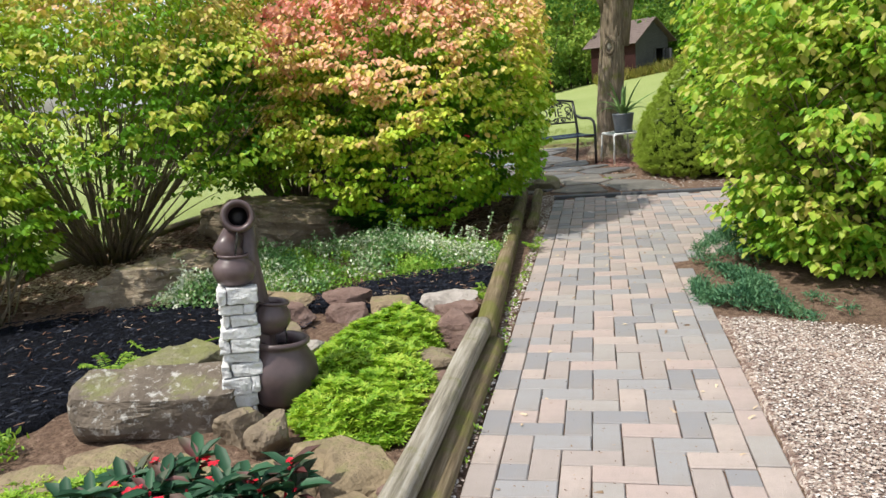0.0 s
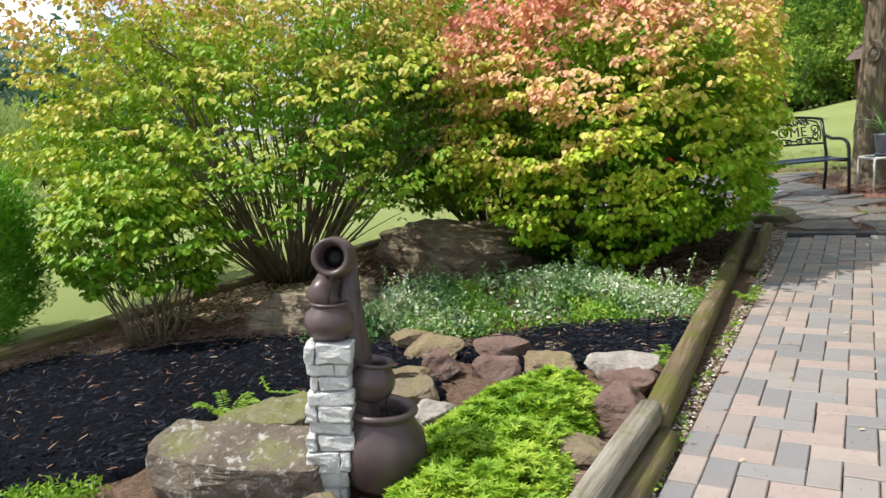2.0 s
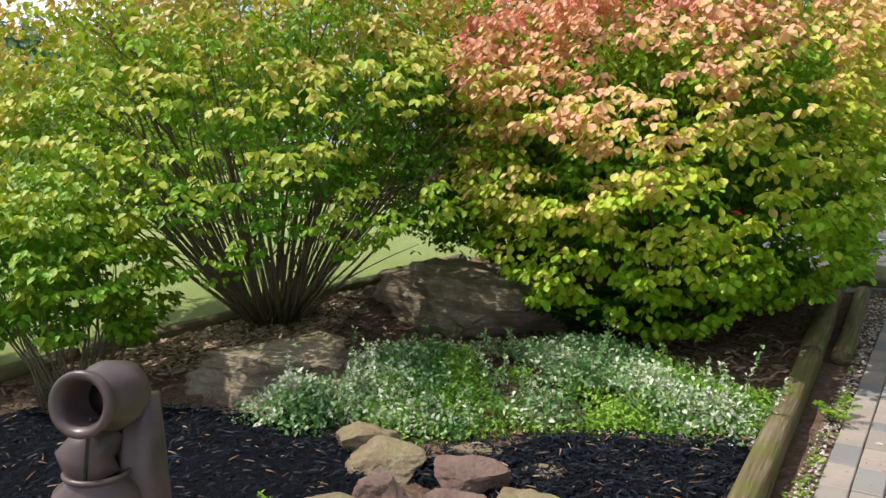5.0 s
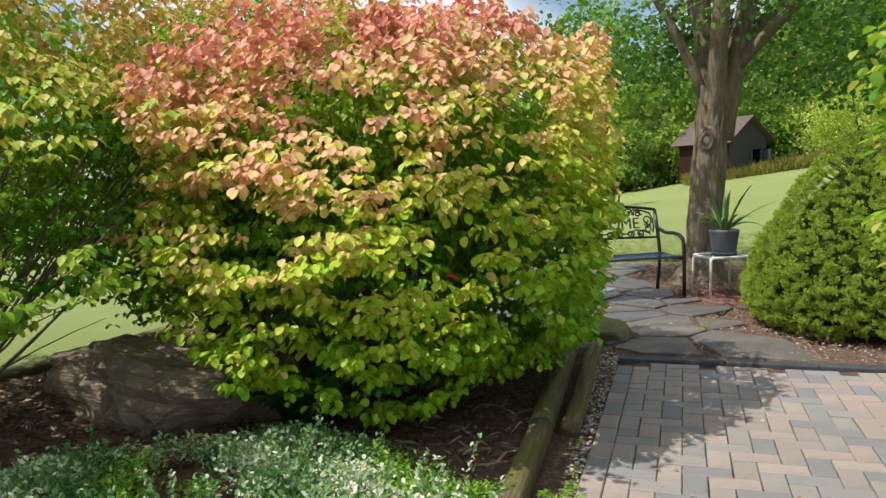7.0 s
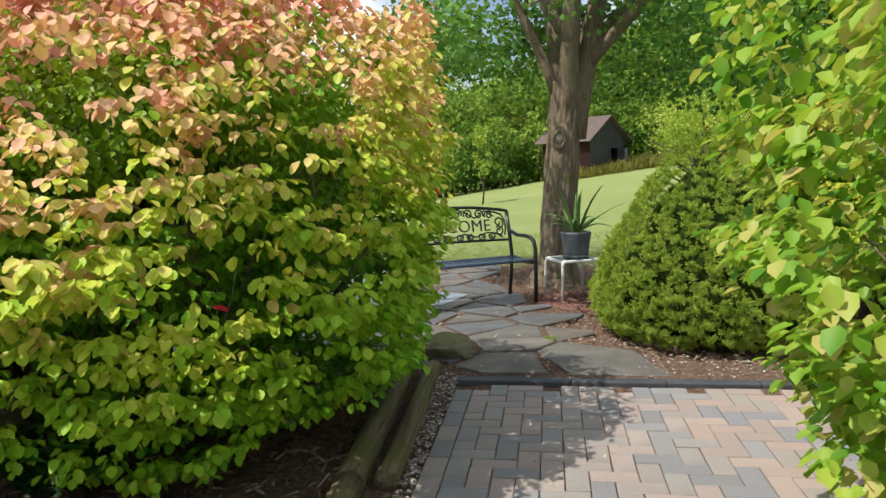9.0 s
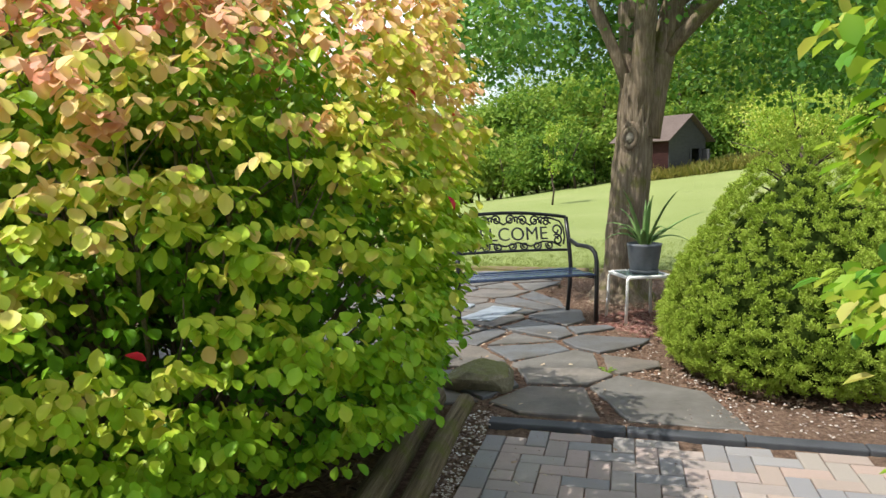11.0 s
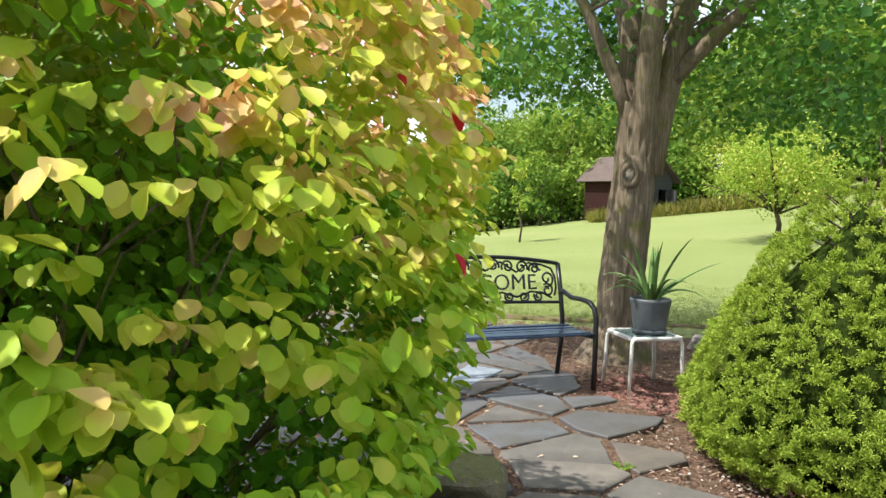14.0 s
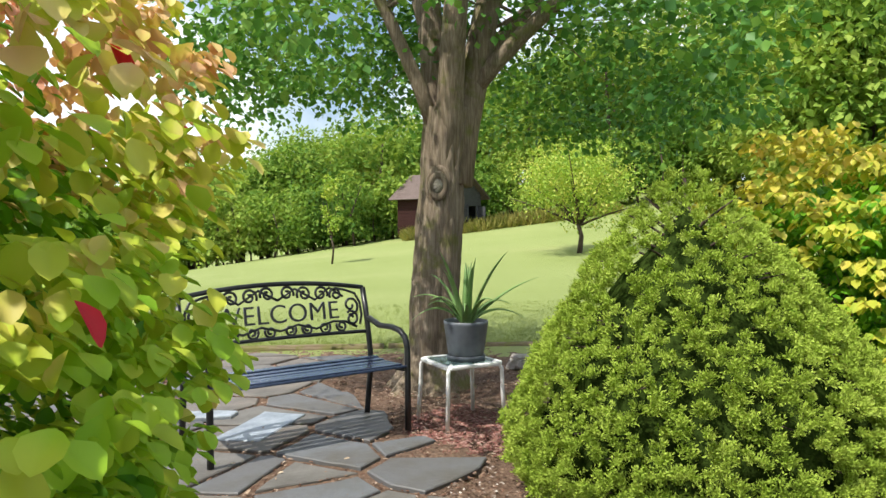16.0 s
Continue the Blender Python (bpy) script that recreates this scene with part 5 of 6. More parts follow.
rock((-2.15, 7.2, -0.05), (0.6, 0.5, 0.75), 30, "rock_brown", 17, "dark upright rock behind the long boulder", "boulder", "", 0.07)
rock((-0.28, 8.27, -0.03), (0.42, 0.36, 0.20), 10, "rock_moss", 21, "mossy tan rock at the patio's corner", "boulder", "", 0.06)
rock((1.38, 12.32, -0.03), (0.34, 0.18, 0.15), 12, "rock_pale", 33, "pale bleached stone lying on dark soil by the maple", "stone", "", 0.09)
STONES = [
    # x, y, length, breadth, height, turn, stone
    (-0.50, 4.02, 0.30, 0.18, 0.16, 8, "rock_pale"), (-0.43, 3.80, 0.26, 0.20, 0.15, -10, "rock_red"), (-0.39, 3.50, 0.27, 0.30, 0.20, 20, "rock_red"),
    (-0.82, 3.92, 0.26, 0.20, 0.15, -5, "rock_tan"), (-1.08, 3.86, 0.22, 0.16, 0.14, 25, "rock_red"), (-1.14, 4.06, 0.28, 0.24, 0.18, 0, "rock_red"),
    (-1.36, 3.80, 0.20, 0.22, 0.17, 40, "rock_red"), (-1.52, 4.02, 0.30, 0.22, 0.15, 5, "rock_tan"), (-1.46, 3.66, 0.24, 0.15, 0.13, 12, "rock_tan"),
    (-1.72, 4.15, 0.24, 0.2, 0.15, 60, "rock_tan"), (-1.30, 3.42, 0.26, 0.20, 0.16, -20, "rock_brown"), (-1.10, 3.30, 0.2, 0.18, 0.13, 10, "rock_pale"),
    (-1.32, 3.06, 0.34, 0.22, 0.15, 5, "rock_brown"), (-1.42, 2.86, 0.20, 0.16, 0.17, 30, "rock_brown"), (-1.58, 2.92, 0.16, 0.13, 0.13, 0, "rock_pale"), (-1.50, 3.28, 0.2, 0.16, 0.12, 50, "rock_tan"),
    (-0.42, 3.12, 0.28, 0.17, 0.14, 5, "rock_brown"), (-0.36, 2.86, 0.16, 0.15, 0.10, 30, "rock_red"), (-0.34, 2.68, 0.14, 0.13, 0.10, 0, "rock_red"), (-0.31, 2.95, 0.11, 0.1, 0.08, 0, "rock_red"),
    (-1.02, 2.42, 0.19, 0.17, 0.18, 20, "rock_brown"), (-0.87, 2.34, 0.15, 0.17, 0.19, -15, "rock_brown"), (-0.60, 2.22, 0.30, 0.22, 0.13, 10, "rock_tan"),
    (-0.72, 2.05, 0.33, 0.24, 0.14, -12, "rock_tan"), (-0.41, 2.10, 0.28, 0.30, 0.15, 18, "rock_tan"), (-0.36, 1.86, 0.26, 0.2, 0.13, 0, "rock_tan"), (-0.30, 2.02, 0.10, 0.09, 0.09, 0, "rock_red"),
    (-1.06, 2.12, 0.30, 0.22, 0.11, 0, "rock_tan"), (-1.40, 2.16, 0.34, 0.20, 0.10, -8, "rock_tan"), (-1.62, 2.02, 0.42, 0.24, 0.10, 14, "rock_tan"), (-1.50, 1.80, 0.38, 0.26, 0.10, 0, "rock_tan"), (-1.85, 1.86, 0.36, 0.24, 0.10, 30, "rock_tan"), (-1.2, 1.70, 0.34, 0.26, 0.10, 0, "rock_tan"),
    (-0.95, 4.28, 0.20, 0.12, 0.06, 0, "rock_tan"), (-1.28, 4.32, 0.24, 0.13, 0.07, 10, "rock_tan"),
]
KIND = {"rock_pale": "pale grey stone edging the planting", "rock_red": "reddish sandstone edging the planting", "rock_tan": "flat tan fieldstone edging the planting", "rock_brown": "rounded brown fieldstone edging the planting"}
for i, (x, y, a_, b_, c_, tn, mt) in enumerate(STONES):
    rock((x, y, -0.03), (a_ * 1.12, b_ * 1.05, c_ * 0.72 + 0.02), tn, mt, 40 + i, KIND[mt], "stone", "stones round the groundcover", 0.07, ((i * 37) % 11 - 5, (i * 53) % 13 - 6), 0.9, 12)


# ---- the fountain ----
def pot_profile(r, h, neck, lip):
    """A bellied pot with a rolled lip and a hollow inside."""
    return [(r * 0.55, 0), (r * 0.82, h * 0.12), (r * 0.98, h * 0.36), (r, h * 0.5), (r * 0.93, h * 0.68), (neck, h * 0.86), (neck * 0.97, h * 0.9), (lip, h * 0.93), (lip * 1.02, h * 0.965), (lip * 0.97, h), (lip * 0.86, h * 0.995), (neck * 0.82, h * 0.92), (neck * 0.8, h * 0.85), (r * 0.8, h * 0.6)]


def fountain(at):
    ob = thing("garden_fountain", at, "tiered garden fountain of brown pots on a white stacked stone column", "fountain")
    ob.matrix_world = pose(at[0], at[1], at[2], -2, 5, 27)
    # local x runs along the column's broad face, local y away from the walk
    r = random.Random(8)
    courses = [0.060, 0.050, 0.060, 0.048, 0.034, 0.052, 0.040, 0.042, 0.036, 0.058]
    proud = [0.0, 0.006, 0.026, 0.030, 0.012, 0.024, 0.028, 0.004, 0.016, 0.026]
    scale_z = 0.56 / sum(courses)
    z = 0.0
    for k, h in enumerate(courses):
        h *= scale_z
        w = 0.128 + proud[k] + r.uniform(-0.004, 0.006)
        cuts = [(-w / 2, w / 2)] if k in (4, 6) else [(-w / 2, r.uniform(-0.045, -0.02)), (0, w / 2)] if k % 2 else [(-w / 2, 0), (r.uniform(0.02, 0.04), w / 2)]
        if len(cuts) == 2:
            cut = cuts[0][1] or cuts[1][0]
            cuts = [(-w / 2, cut), (cut, w / 2)]
        shift = r.uniform(-0.008, 0.008)
        for row, yy in enumerate((-0.036, 0.036)):
            for x0, x1 in cuts:
                bm = bmesh.new()
                jut = r.uniform(0, 0.014) + proud[k] * 0.5
                box(bm, (x1 - x0 - 0.004, 0.072 + jut, h - 0.004), pose((x0 + x1) / 2 + shift, yy - (jut / 2 if row == 0 else -jut / 2), z + h / 2, r.uniform(-3, 3), r.uniform(-4, 4), r.uniform(-5, 5)), 0.007, 2)
                bmesh.ops.subdivide_edges(bm, edges=[e for e in bm.edges if e.calc_length() > 0.03], cuts=2, use_grid_fill=True)
                for v in bm.verts:
                    v.co += 0.008 * Vector((noise.noise(v.co * 45), noise.noise(v.co * 45 + Vector((5, 0, 0))), 0.7 * noise.noise(v.co * 45 + Vector((0, 5, 0)))))
                part("stone_block", bm, M["column_stone"], ob)
        z += h
    top = z
    bm = bmesh.new()
    lathe(bm, pot_profile(0.084, 0.125, 0.055, 0.062), 28, pose(-0.005, -0.005, top))
    part("upper_pot", bm, M["pot_brown"], ob, "dark brown glazed pot", True)
    bm = bmesh.new()
    lathe(bm, [(0.03, 0.0), (0.062, 0.03), (0.068, 0.075), (0.055, 0.12), (0.047, 0.135), (0.060, 0.15), (0.062, 0.163), (0.056, 0.17), (0.046, 0.165), (0.038, 0.14), (0.036, 0.06)], 28, pose(0.02, 0.07, top + 0.262, 82, 0, 0))
    jug = part("tipped_jug", bm, M["pot_brown"], ob, "brown jug tipped forward to pour", True)
    # flat black disc over the mouth, painted shade of the hollow
    bm = bmesh.new()
    lathe(bm, [(0.036, 0.0), (0.01, 0.002)], 20, pose(0.02, -0.012, top + 0.272, 82, 0, 0))
    part("mouth_shade", bm, M["pot_dark"], jug, "black disc standing for the shade in the jug's mouth", True)
    bm = bmesh.new()
    pts = [(0.075, 0.06, 0.0), (0.085, 0.06, 0.15), (0.075, 0.055, 0.35), (0.045, 0.06, top + 0.08), (0.03, 0.07, top + 0.25)]
    rings = tube(bm, pts, [0.075, 0.07, 0.065, 0.052, 0.045], 18)
    for v in bm.verts:
        an = math.atan2(v.co.y - 0.06, v.co.x - 0.06)
        v.co += 0.007 * math.sin(an * 7 + v.co.z * 4) * Vector((math.cos(an), math.sin(an), 0))
    part("trunk_support", bm, M["pot_brown"], ob, "brown support moulded like a tree trunk", True)
    bm = bmesh.new()
    tube(bm, [(0.0, -0.005, top + 0.10), (-0.03, 0.0, top + 0.15), (0.0, 0.03, top + 0.20)], [0.05, 0.055, 0.045], 12)
    for v in bm.verts:
        v.co += 0.010 * Vector((noise.noise(v.co * 30), noise.noise(v.co * 30 + Vector((7, 0, 0))), 0))
    part("root_knot", bm, M["pot_brown"], ob, "", True)
    bm = bmesh.new()
    lathe(bm, pot_profile(0.078, 0.135, 0.056, 0.068), 28, pose(0.125, 0.02, 0.345, 0, 6))
    mid = part("middle_pot", bm, M["pot_brown"], ob, "dark brown glazed pot", True)
    bm = bmesh.new()
    lathe(bm, pot_profile(0.150, 0.285, 0.105, 0.118), 36, pose(0.165, 0.03, 0.03))
    big = part("large_pot", bm, M["pot_brown"], ob, "large dark brown glazed basin pot", True)
    for nm, x, y, zz, rr, par in (("water_surface", 0.165, 0.03, 0.27, 0.086, big), ("water_surface", 0.125, 0.02, 0.455, 0.046, mid)):
        bm = bmesh.new()
        lathe(bm, [(rr, 0), (rr * 0.5, 0.001)], 24, pose(x, y, zz))
        part(nm, bm, M["water"], par)
    bm = bmesh.new()
    tube(bm, bend((0.02, -0.06, top + 0.25), (0.0, -0.05, top + 0.11), (0, -0.008, 0.0), 6), 0.004, 6)
    part("water_stream", bm, M["water"], ob, "thin stream of water", True)
    bm = bmesh.new()
    tube(bm, bend((0.175, -0.02, 0.44), (0.185, -0.02, 0.28), (0.008, 0, 0.02), 6), 0.003, 6)
    part("water_stream", bm, M["water"], ob, "thin stream of water", True)
    bm = bmesh.new()
    tube(bm, [(-0.09, 0.0, 0.03), (-0.15, 0.03, 0.10), (-0.20, 0.05, 0.13), (-0.24, 0.06, 0.08), (-0.25, 0.06, 0.0)], 0.006, 6)
    part("cable", bm, M["iron"], ob, "black pump cable", True)


fountain((-1.11, 2.62, -0.01))


# ---- bench ----
def spiral(cx, cz, r0, r1, a0, turns, n=22):
    return [(cx + (r0 + (r1 - r0) * k / n) * math.cos(a0 + turns * 2 * math.pi * k / n), cz + (r0 + (r1 - r0) * k / n) * math.sin(a0 + turns * 2 * math.pi * k / n)) for k in range(n + 1)]


def bench(at, turn):
    """Local x along the seat, y towards the back, origin under the middle of the front legs."""
    ob = thing("welcome_bench", (at[0], at[1], 0.035), "black iron garden bench with scrolled WELCOME backrest on flagstones", "bench", "", turn)
    half = 0.605
    for s in (-1, 1):
        x = s * half
        bm = bmesh.new()
        pts = [(x, 0, 0), (x, 0.0, 0.30), (x, 0.005, 0.50), (x, 0.03, 0.565), (x, 0.09, 0.60), (x, 0.18, 0.61), (x, 0.33, 0.605), (x, 0.47, 0.64)]
        tube(bm, pts, 0.019, 8)
        part("front_leg", bm, M["iron"], ob, "bent tube leg and armrest", True)
        bm = bmesh.new()
        tube(bm, [(x, 0.50, 0), (x, 0.46, 0.25), (x, 0.45, 0.42), (x, 0.49, 0.62), (x, 0.55, 0.835)], 0.019, 8)
        part("back_leg", bm, M["iron"], ob, "", True)
        bm = bmesh.new()
        tube(bm, [(x, 0.0, 0.37), (x, 0.25, 0.355), (x, 0.45, 0.37)], 0.016, 8)
        part("seat_rail", bm, M["iron"], ob, "", True)
    for k in range(6):
        y = 0.02 + 0.072 * k
        bm = bmesh.new()
        zz = 0.395 - 0.012 * math.sin(math.pi * k / 5) + (0.0 if k else -0.008)
        box(bm, (half * 2 + 0.01, 0.058, 0.016), pose(0, y, zz, -14 if k == 0 else 0), 0.005, 2)
        part("slat", bm, M["slat"], ob, "dark steel slat, the sky's blue sheen in its colour")

    def back(u, w):
        """A point of the backrest: u along it, w height above the ground."""
        t = (w - 0.42) / 0.42
        return Vector((u, 0.452 + 0.10 * t + 0.002, w))

    def arch(u):
        return 0.835 + 0.05 * (1 - (u / half) ** 2)

    bm = bmesh.new()
    tube(bm, [back(half * k / 12, arch(half * k / 12)) for k in range(-12, 13)], 0.015, 8)
    part("top_rail", bm, M["iron"], ob, "", True)
    bm = bmesh.new()
    tube(bm, [back(half * k / 12, 0.55 + 0.01 * (1 - (k / 12) ** 2)) for k in range(-12, 13)], 0.012, 8)
    part("lower_rail", bm, M["iron"], ob, "", True)
    panel = []
    for s in (-1, 1):
        for cx, cz, r0, r1, a0, tn in ((0.50, 0.725, 0.055, 0.012, -1.9, 1.35), (0.50, 0.64, 0.045, 0.012, 2.2, -1.3), (0.40, 0.80, 0.040, 0.010, 3.6, -1.4), (0.295, 0.81, 0.045, 0.012, -0.4, 1.4), (0.18, 0.815, 0.045, 0.012, 3.6, -1.4), (0.065, 0.825, 0.042, 0.012, -0.4, 1.4), (0.42, 0.60, 0.034, 0.010, -3.6, 1.4), (0.30, 0.598, 0.036, 0.010, 0.5, -1.4), (0.18, 0.60, 0.034, 0.010, -3.6, 1.4), (0.065, 0.60, 0.034, 0.010, 0.5, -1.4)):
            q = spiral(cx, cz, r0 * 1.12, r1, a0, tn)
            panel.append([back(s * u, w) for u, w in q])
        panel.append([back(s * u, w) for u, w in ((0.555, 0.60), (0.575, 0.66), (0.57, 0.74), (0.54, 0.80), (0.47, 0.825), (0.40, 0.84))])
        panel.append([back(s * u, w) for u, w in ((0.53, 0.585), (0.45, 0.625), (0.36, 0.632), (0.24, 0.595), (0.12, 0.630), (0.0, 0.60))])
        panel.append([back(s * u, w) for u, w in ((0.45, 0.785), (0.36, 0.845), (0.25, 0.775), (0.12, 0.850), (0.0, 0.785))])
    for pts in panel:
        bm = bmesh.new()
        tube(bm, pts, 0.0085, 6)
        part("scroll", bm, M["iron"], ob, "", True)
    cu = bpy.data.curves.new("letters", "FONT")
    cu.body = "WELCOME"
    cu.align_x = "CENTER"
    cu.size = 0.166
    cu.extrude = 0.006
    cu.offset = -0.001
    cu.space_character = 1.04
    tmp = new("letters", cu)
    bpy.context.view_layer.update()
    me = bpy.data.meshes.new_from_object(tmp.evaluated_get(bpy.context.evaluated_depsgraph_get()))
    bpy.data.objects.remove(tmp)
    me.materials.clear()
    me.materials.append(M["iron"])
    lt = put_mesh("lettering", me, ob, "cut-out WELCOME lettering")
    lt.matrix_local = pose(0, back(0, 0.66).y - 0.004, 0.648, 77, 0, 0)


# front legs stand at about (-0.70, 9.59) and (0.32, 10.24)
bench((-0.19, 9.92), 32.5)


# ---- side table, planter, aloe ----
def side_table(at, turn):
    ob = thing("side_table", (at[0], at[1], 0.0), "small white metal side table with frosted glass top", "table", "", turn)
    w = 0.195
    h = 0.415
    for sx in (-1, 1):
        for sy in (-1, 1):
            bm = bmesh.new()
            tube(bm, [(sx * (w + 0.012), sy * (w + 0.012), 0), (sx * w, sy * w, h * 0.6), (sx * (w - 0.003), sy * (w - 0.003), h - 0.045), (sx * (w - 0.015), sy * (w - 0.015), h - 0.015), (sx * (w - 0.045), sy * (w - 0.045), h - 0.005)], 0.0135, 8)
            part("leg", bm, M["white_metal"], ob, "", True)
    for k in range(4):
        bm = bmesh.new()
        m = pose(0, 0, 0, 0, 0, 90 * k)
        box(bm, (2 * w - 0.04, 0.032, 0.026), m @ pose(0, -w + 0.004, h - 0.012), 0.008, 2)
        part("frame_rail", bm, M["white_metal"], ob, "", True)
    bm = bmesh.new()
    box(bm, (2 * w - 0.03, 2 * w - 0.03, 0.006), pose(0, 0, h - 0.006), 0.002)
    part("glass_top", bm, M["glass"], ob, "frosted green glass")


side_table((0.665, 10.51), 24)


def planter(at):
    ob = thing("planter", at, "grey round plastic planter pot on the side table", "planter")
    bm = bmesh.new()
    lathe(bm, [(0.105, 0), (0.112, 0.004), (0.116, 0.05), (0.119, 0.056), (0.142, 0.225), (0.145, 0.232), (0.145, 0.25), (0.139, 0.252), (0.135, 0.235), (0.132, 0.215)], 40)
    part("pot", bm, M["planter"], ob, "", True)
    bm = bmesh.new()
    lathe(bm, [(0.104, 0.0), (0.122, 0.002), (0.126, 0.03), (0.123, 0.032), (0.118, 0.01)], 40)
    part("saucer", bm, M["planter"], ob, "", True)
    bm = bmesh.new()
    lathe(bm, [(0.134, 0.222), (0.06, 0.226), (0.01, 0.228)], 24)
    part("soil", bm, M["soil"], ob, "dark potting soil", True)


planter((0.70, 10.52, 0.415))


def aloe(at):
    ob = thing("aloe_plant", at, "aloe with long spiky grey-green leaves in the planter", "plant")
    r = random.Random(4)
    specs = [(r.uniform(0, 6.28), r.uniform(0.05, 0.28), r.uniform(0.26, 0.42), 0.02) for _ in range(9)]
    specs += [(a, r.uniform(0.2, 0.3), r.uniform(0.05, 0.14), 0.10) for a in (0.2, 2.9, 3.4, 4.6, 5.4)]
    specs += [(0.25, 0.44, 0.24, 0.02), (2.6, 0.22, 0.26, 0.06), (4.0, 0.2, 0.30, 0.03), (3.1, 0.30, 0.02, 0.12), (0.0, 0.34, 0.02, 0.10), (3.3, 0.30, 0.15, 0.10)]
    for a, reach, up, sag in specs:
        reach, up = reach * 1.18, up * 1.22
        d = Vector((math.cos(a), math.sin(a), 0))
        pts = bend(d * 0.025, d * reach + Vector((0, 0, up)), Vector((0, 0, 0.06 + sag)) - d * 0.02, 9)
        side = Vector((-d.y, d.x, 0))
        bm = bmesh.new()
        prev = None
        for k, p in enumerate(pts):
            w = 0.025 * (1 - (k / 8) ** 1.6) + 0.0015
            dirn = (pts[min(k + 1, 8)] - pts[max(k - 1, 0)]).normalized()
            nn = dirn.cross(side).normalized()
            ring = [bm.verts.new(p - side * w), bm.verts.new(p + nn * w * 0.12), bm.verts.new(p + side * w), bm.verts.new(p + nn * w * 0.62)]
            if prev:
                for q in range(4):
                    bm.faces.new((prev[q], prev[(q + 1) % 4], ring[(q + 1) % 4], ring[q]))
            prev = ring
        bmesh.ops.recalc_face_normals(bm, faces=bm.faces)
        part("leaf", bm, M["aloe"], ob, "", True)


aloe((0.70, 10.52, 0.64))


# ---- flowers, fern, weeds ----
def impatiens(at, seed, s=1.0):
    ob = thing("impatiens_plant", (at[0], at[1], 0.0), "impatiens with dark bronze-green leaves and red flowers", "flower", "impatiens by the stones")
    r = np.random.default_rng(seed)
    P, D = [], []
    bm = bmesh.new()
    for k in range(6):
        a = r.uniform(0, 6.28)
        tip = Vector((math.cos(a) * 0.07 * s, math.sin(a) * 0.07 * s, r.uniform(0.10, 0.20) * s))
        tube(bm, bend((0, 0, 0), tip, (0, 0, 0.02), 4), 0.005, 5)
        for q in range(9):
            b = 2 * math.pi * q / 9 + r.uniform(-0.3, 0.3)
            P.append(tuple(tip + Vector((0, 0, -0.012 * (q % 3)))))
            D.append((math.cos(b), math.sin(b), r.uniform(-0.1, 0.75)))
    P, D = np.array(P), np.array(D)
    part("stalk", bm, M["red_petal"], ob, "reddish stalks", True)
    put_mesh("foliage", leaves_mesh("leaves", P, D, np.tile([0, 0, 1.0], (len(P), 1)) + r.normal(0, 0.15, (len(P), 3)), r.uniform(0.075, 0.125, len(P)) * s, 0.42, M["impatiens_leaf"]), ob)
    for k in range(3):
        a = r.uniform(0, 6.28)
        c = np.array([math.cos(a) * 0.07 * s, math.sin(a) * 0.07 * s, r.uniform(0.15, 0.21) * s])
        n = 6
        Dp = np.stack([np.cos(np.arange(n) * 1.05), np.sin(np.arange(n) * 1.05), r.uniform(0, 0.6, n)], 1)
        put_mesh("flower", leaves_mesh("flower", np.tile(c, (n, 1)), Dp, np.tile([0, 0, 1.0], (n, 1)), r.uniform(0.015, 0.024, n), 0.9, M["red_petal"]), ob, "red flower")


for k, (x, y) in enumerate([(-1.02, 1.80), (-0.88, 1.86), (-0.74, 1.82), (-0.60, 1.84), (-0.95, 1.68), (-0.68, 1.66), (-1.15, 1.72)]):
    impatiens((x, y), 90 + k)


def frond_plant(name, at, fronds, reach, label, mat, seed):
    ob = thing(name, (at[0], at[1], 0.0), label, "plant")
    r = random.Random(seed)
    P, D = [], []
    for k in range(fronds):
        a = 2 * math.pi * k / fronds + r.uniform(-0.3, 0.3)
        d = Vector((math.cos(a), math.sin(a), 0))
        pts = bend((0, 0, 0.01), d * reach * r.uniform(0.7, 1) + Vector((0, 0, reach * r.uniform(0.5, 0.9))), (0, 0, reach * 0.3), 14)
        side = Vector((-d.y, d.x, 0))
        for i, p in enumerate(pts[2:]):
            for s in (-1, 1):
                P.append(tuple(p))
                D.append(tuple(side * s + d * 0.5))
    n = len(P)
    put_mesh("fronds", leaves_mesh("fronds", np.array(P), np.array(D), np.tile([0, 0, 1.0], (n, 1)) + rng.normal(0, 0.2, (n, 3)), reach * 0.3 * rng.uniform(0.6, 1.1, n), 0.35, M[mat]), ob)


frond_plant("fern", (-1.55, 6.0), 22, 0.36, "dark green fern in the shade of the bushes", "fern_leaf", 2)
frond_plant("weed", (-1.98, 2.98), 7, 0.14, "bright green seedling in black mulch", "weed_leaf", 3)
frond_plant("weed", (-0.30, 4.08), 7, 0.12, "bright green weed by the timber", "weed_leaf", 4)
frond_plant("weed", (-0.13, 5.35), 8, 0.10, "small weed between timber and pavers", "weed_leaf", 5)
frond_plant("weed", (0.45, 8.75), 6, 0.06, "tiny weed in a patio joint", "weed_leaf", 6)
tufts("weeds", None, mound([(-2.35, 2.05), (-1.95, 2.35), (-1.8, 2.05), (-2.1, 1.85)], 260, 0.12, 5), 9, 0.03, 0.5, "weed_leaf", "low yellow-green weeds beside the boulder", "weeds", 0.6, 0.03, "stuff", False)
tufts("weeds", None, np.c_[np.stack([rng.uniform(-0.16, -0.11, 80), rng.uniform(2.0, 6.2, 80)], 1), np.full(80, 0.01)], 6, 0.022, 0.5, "weed_leaf", "moss and tiny weeds along the timber", "weeds", 0.6, 0.012)

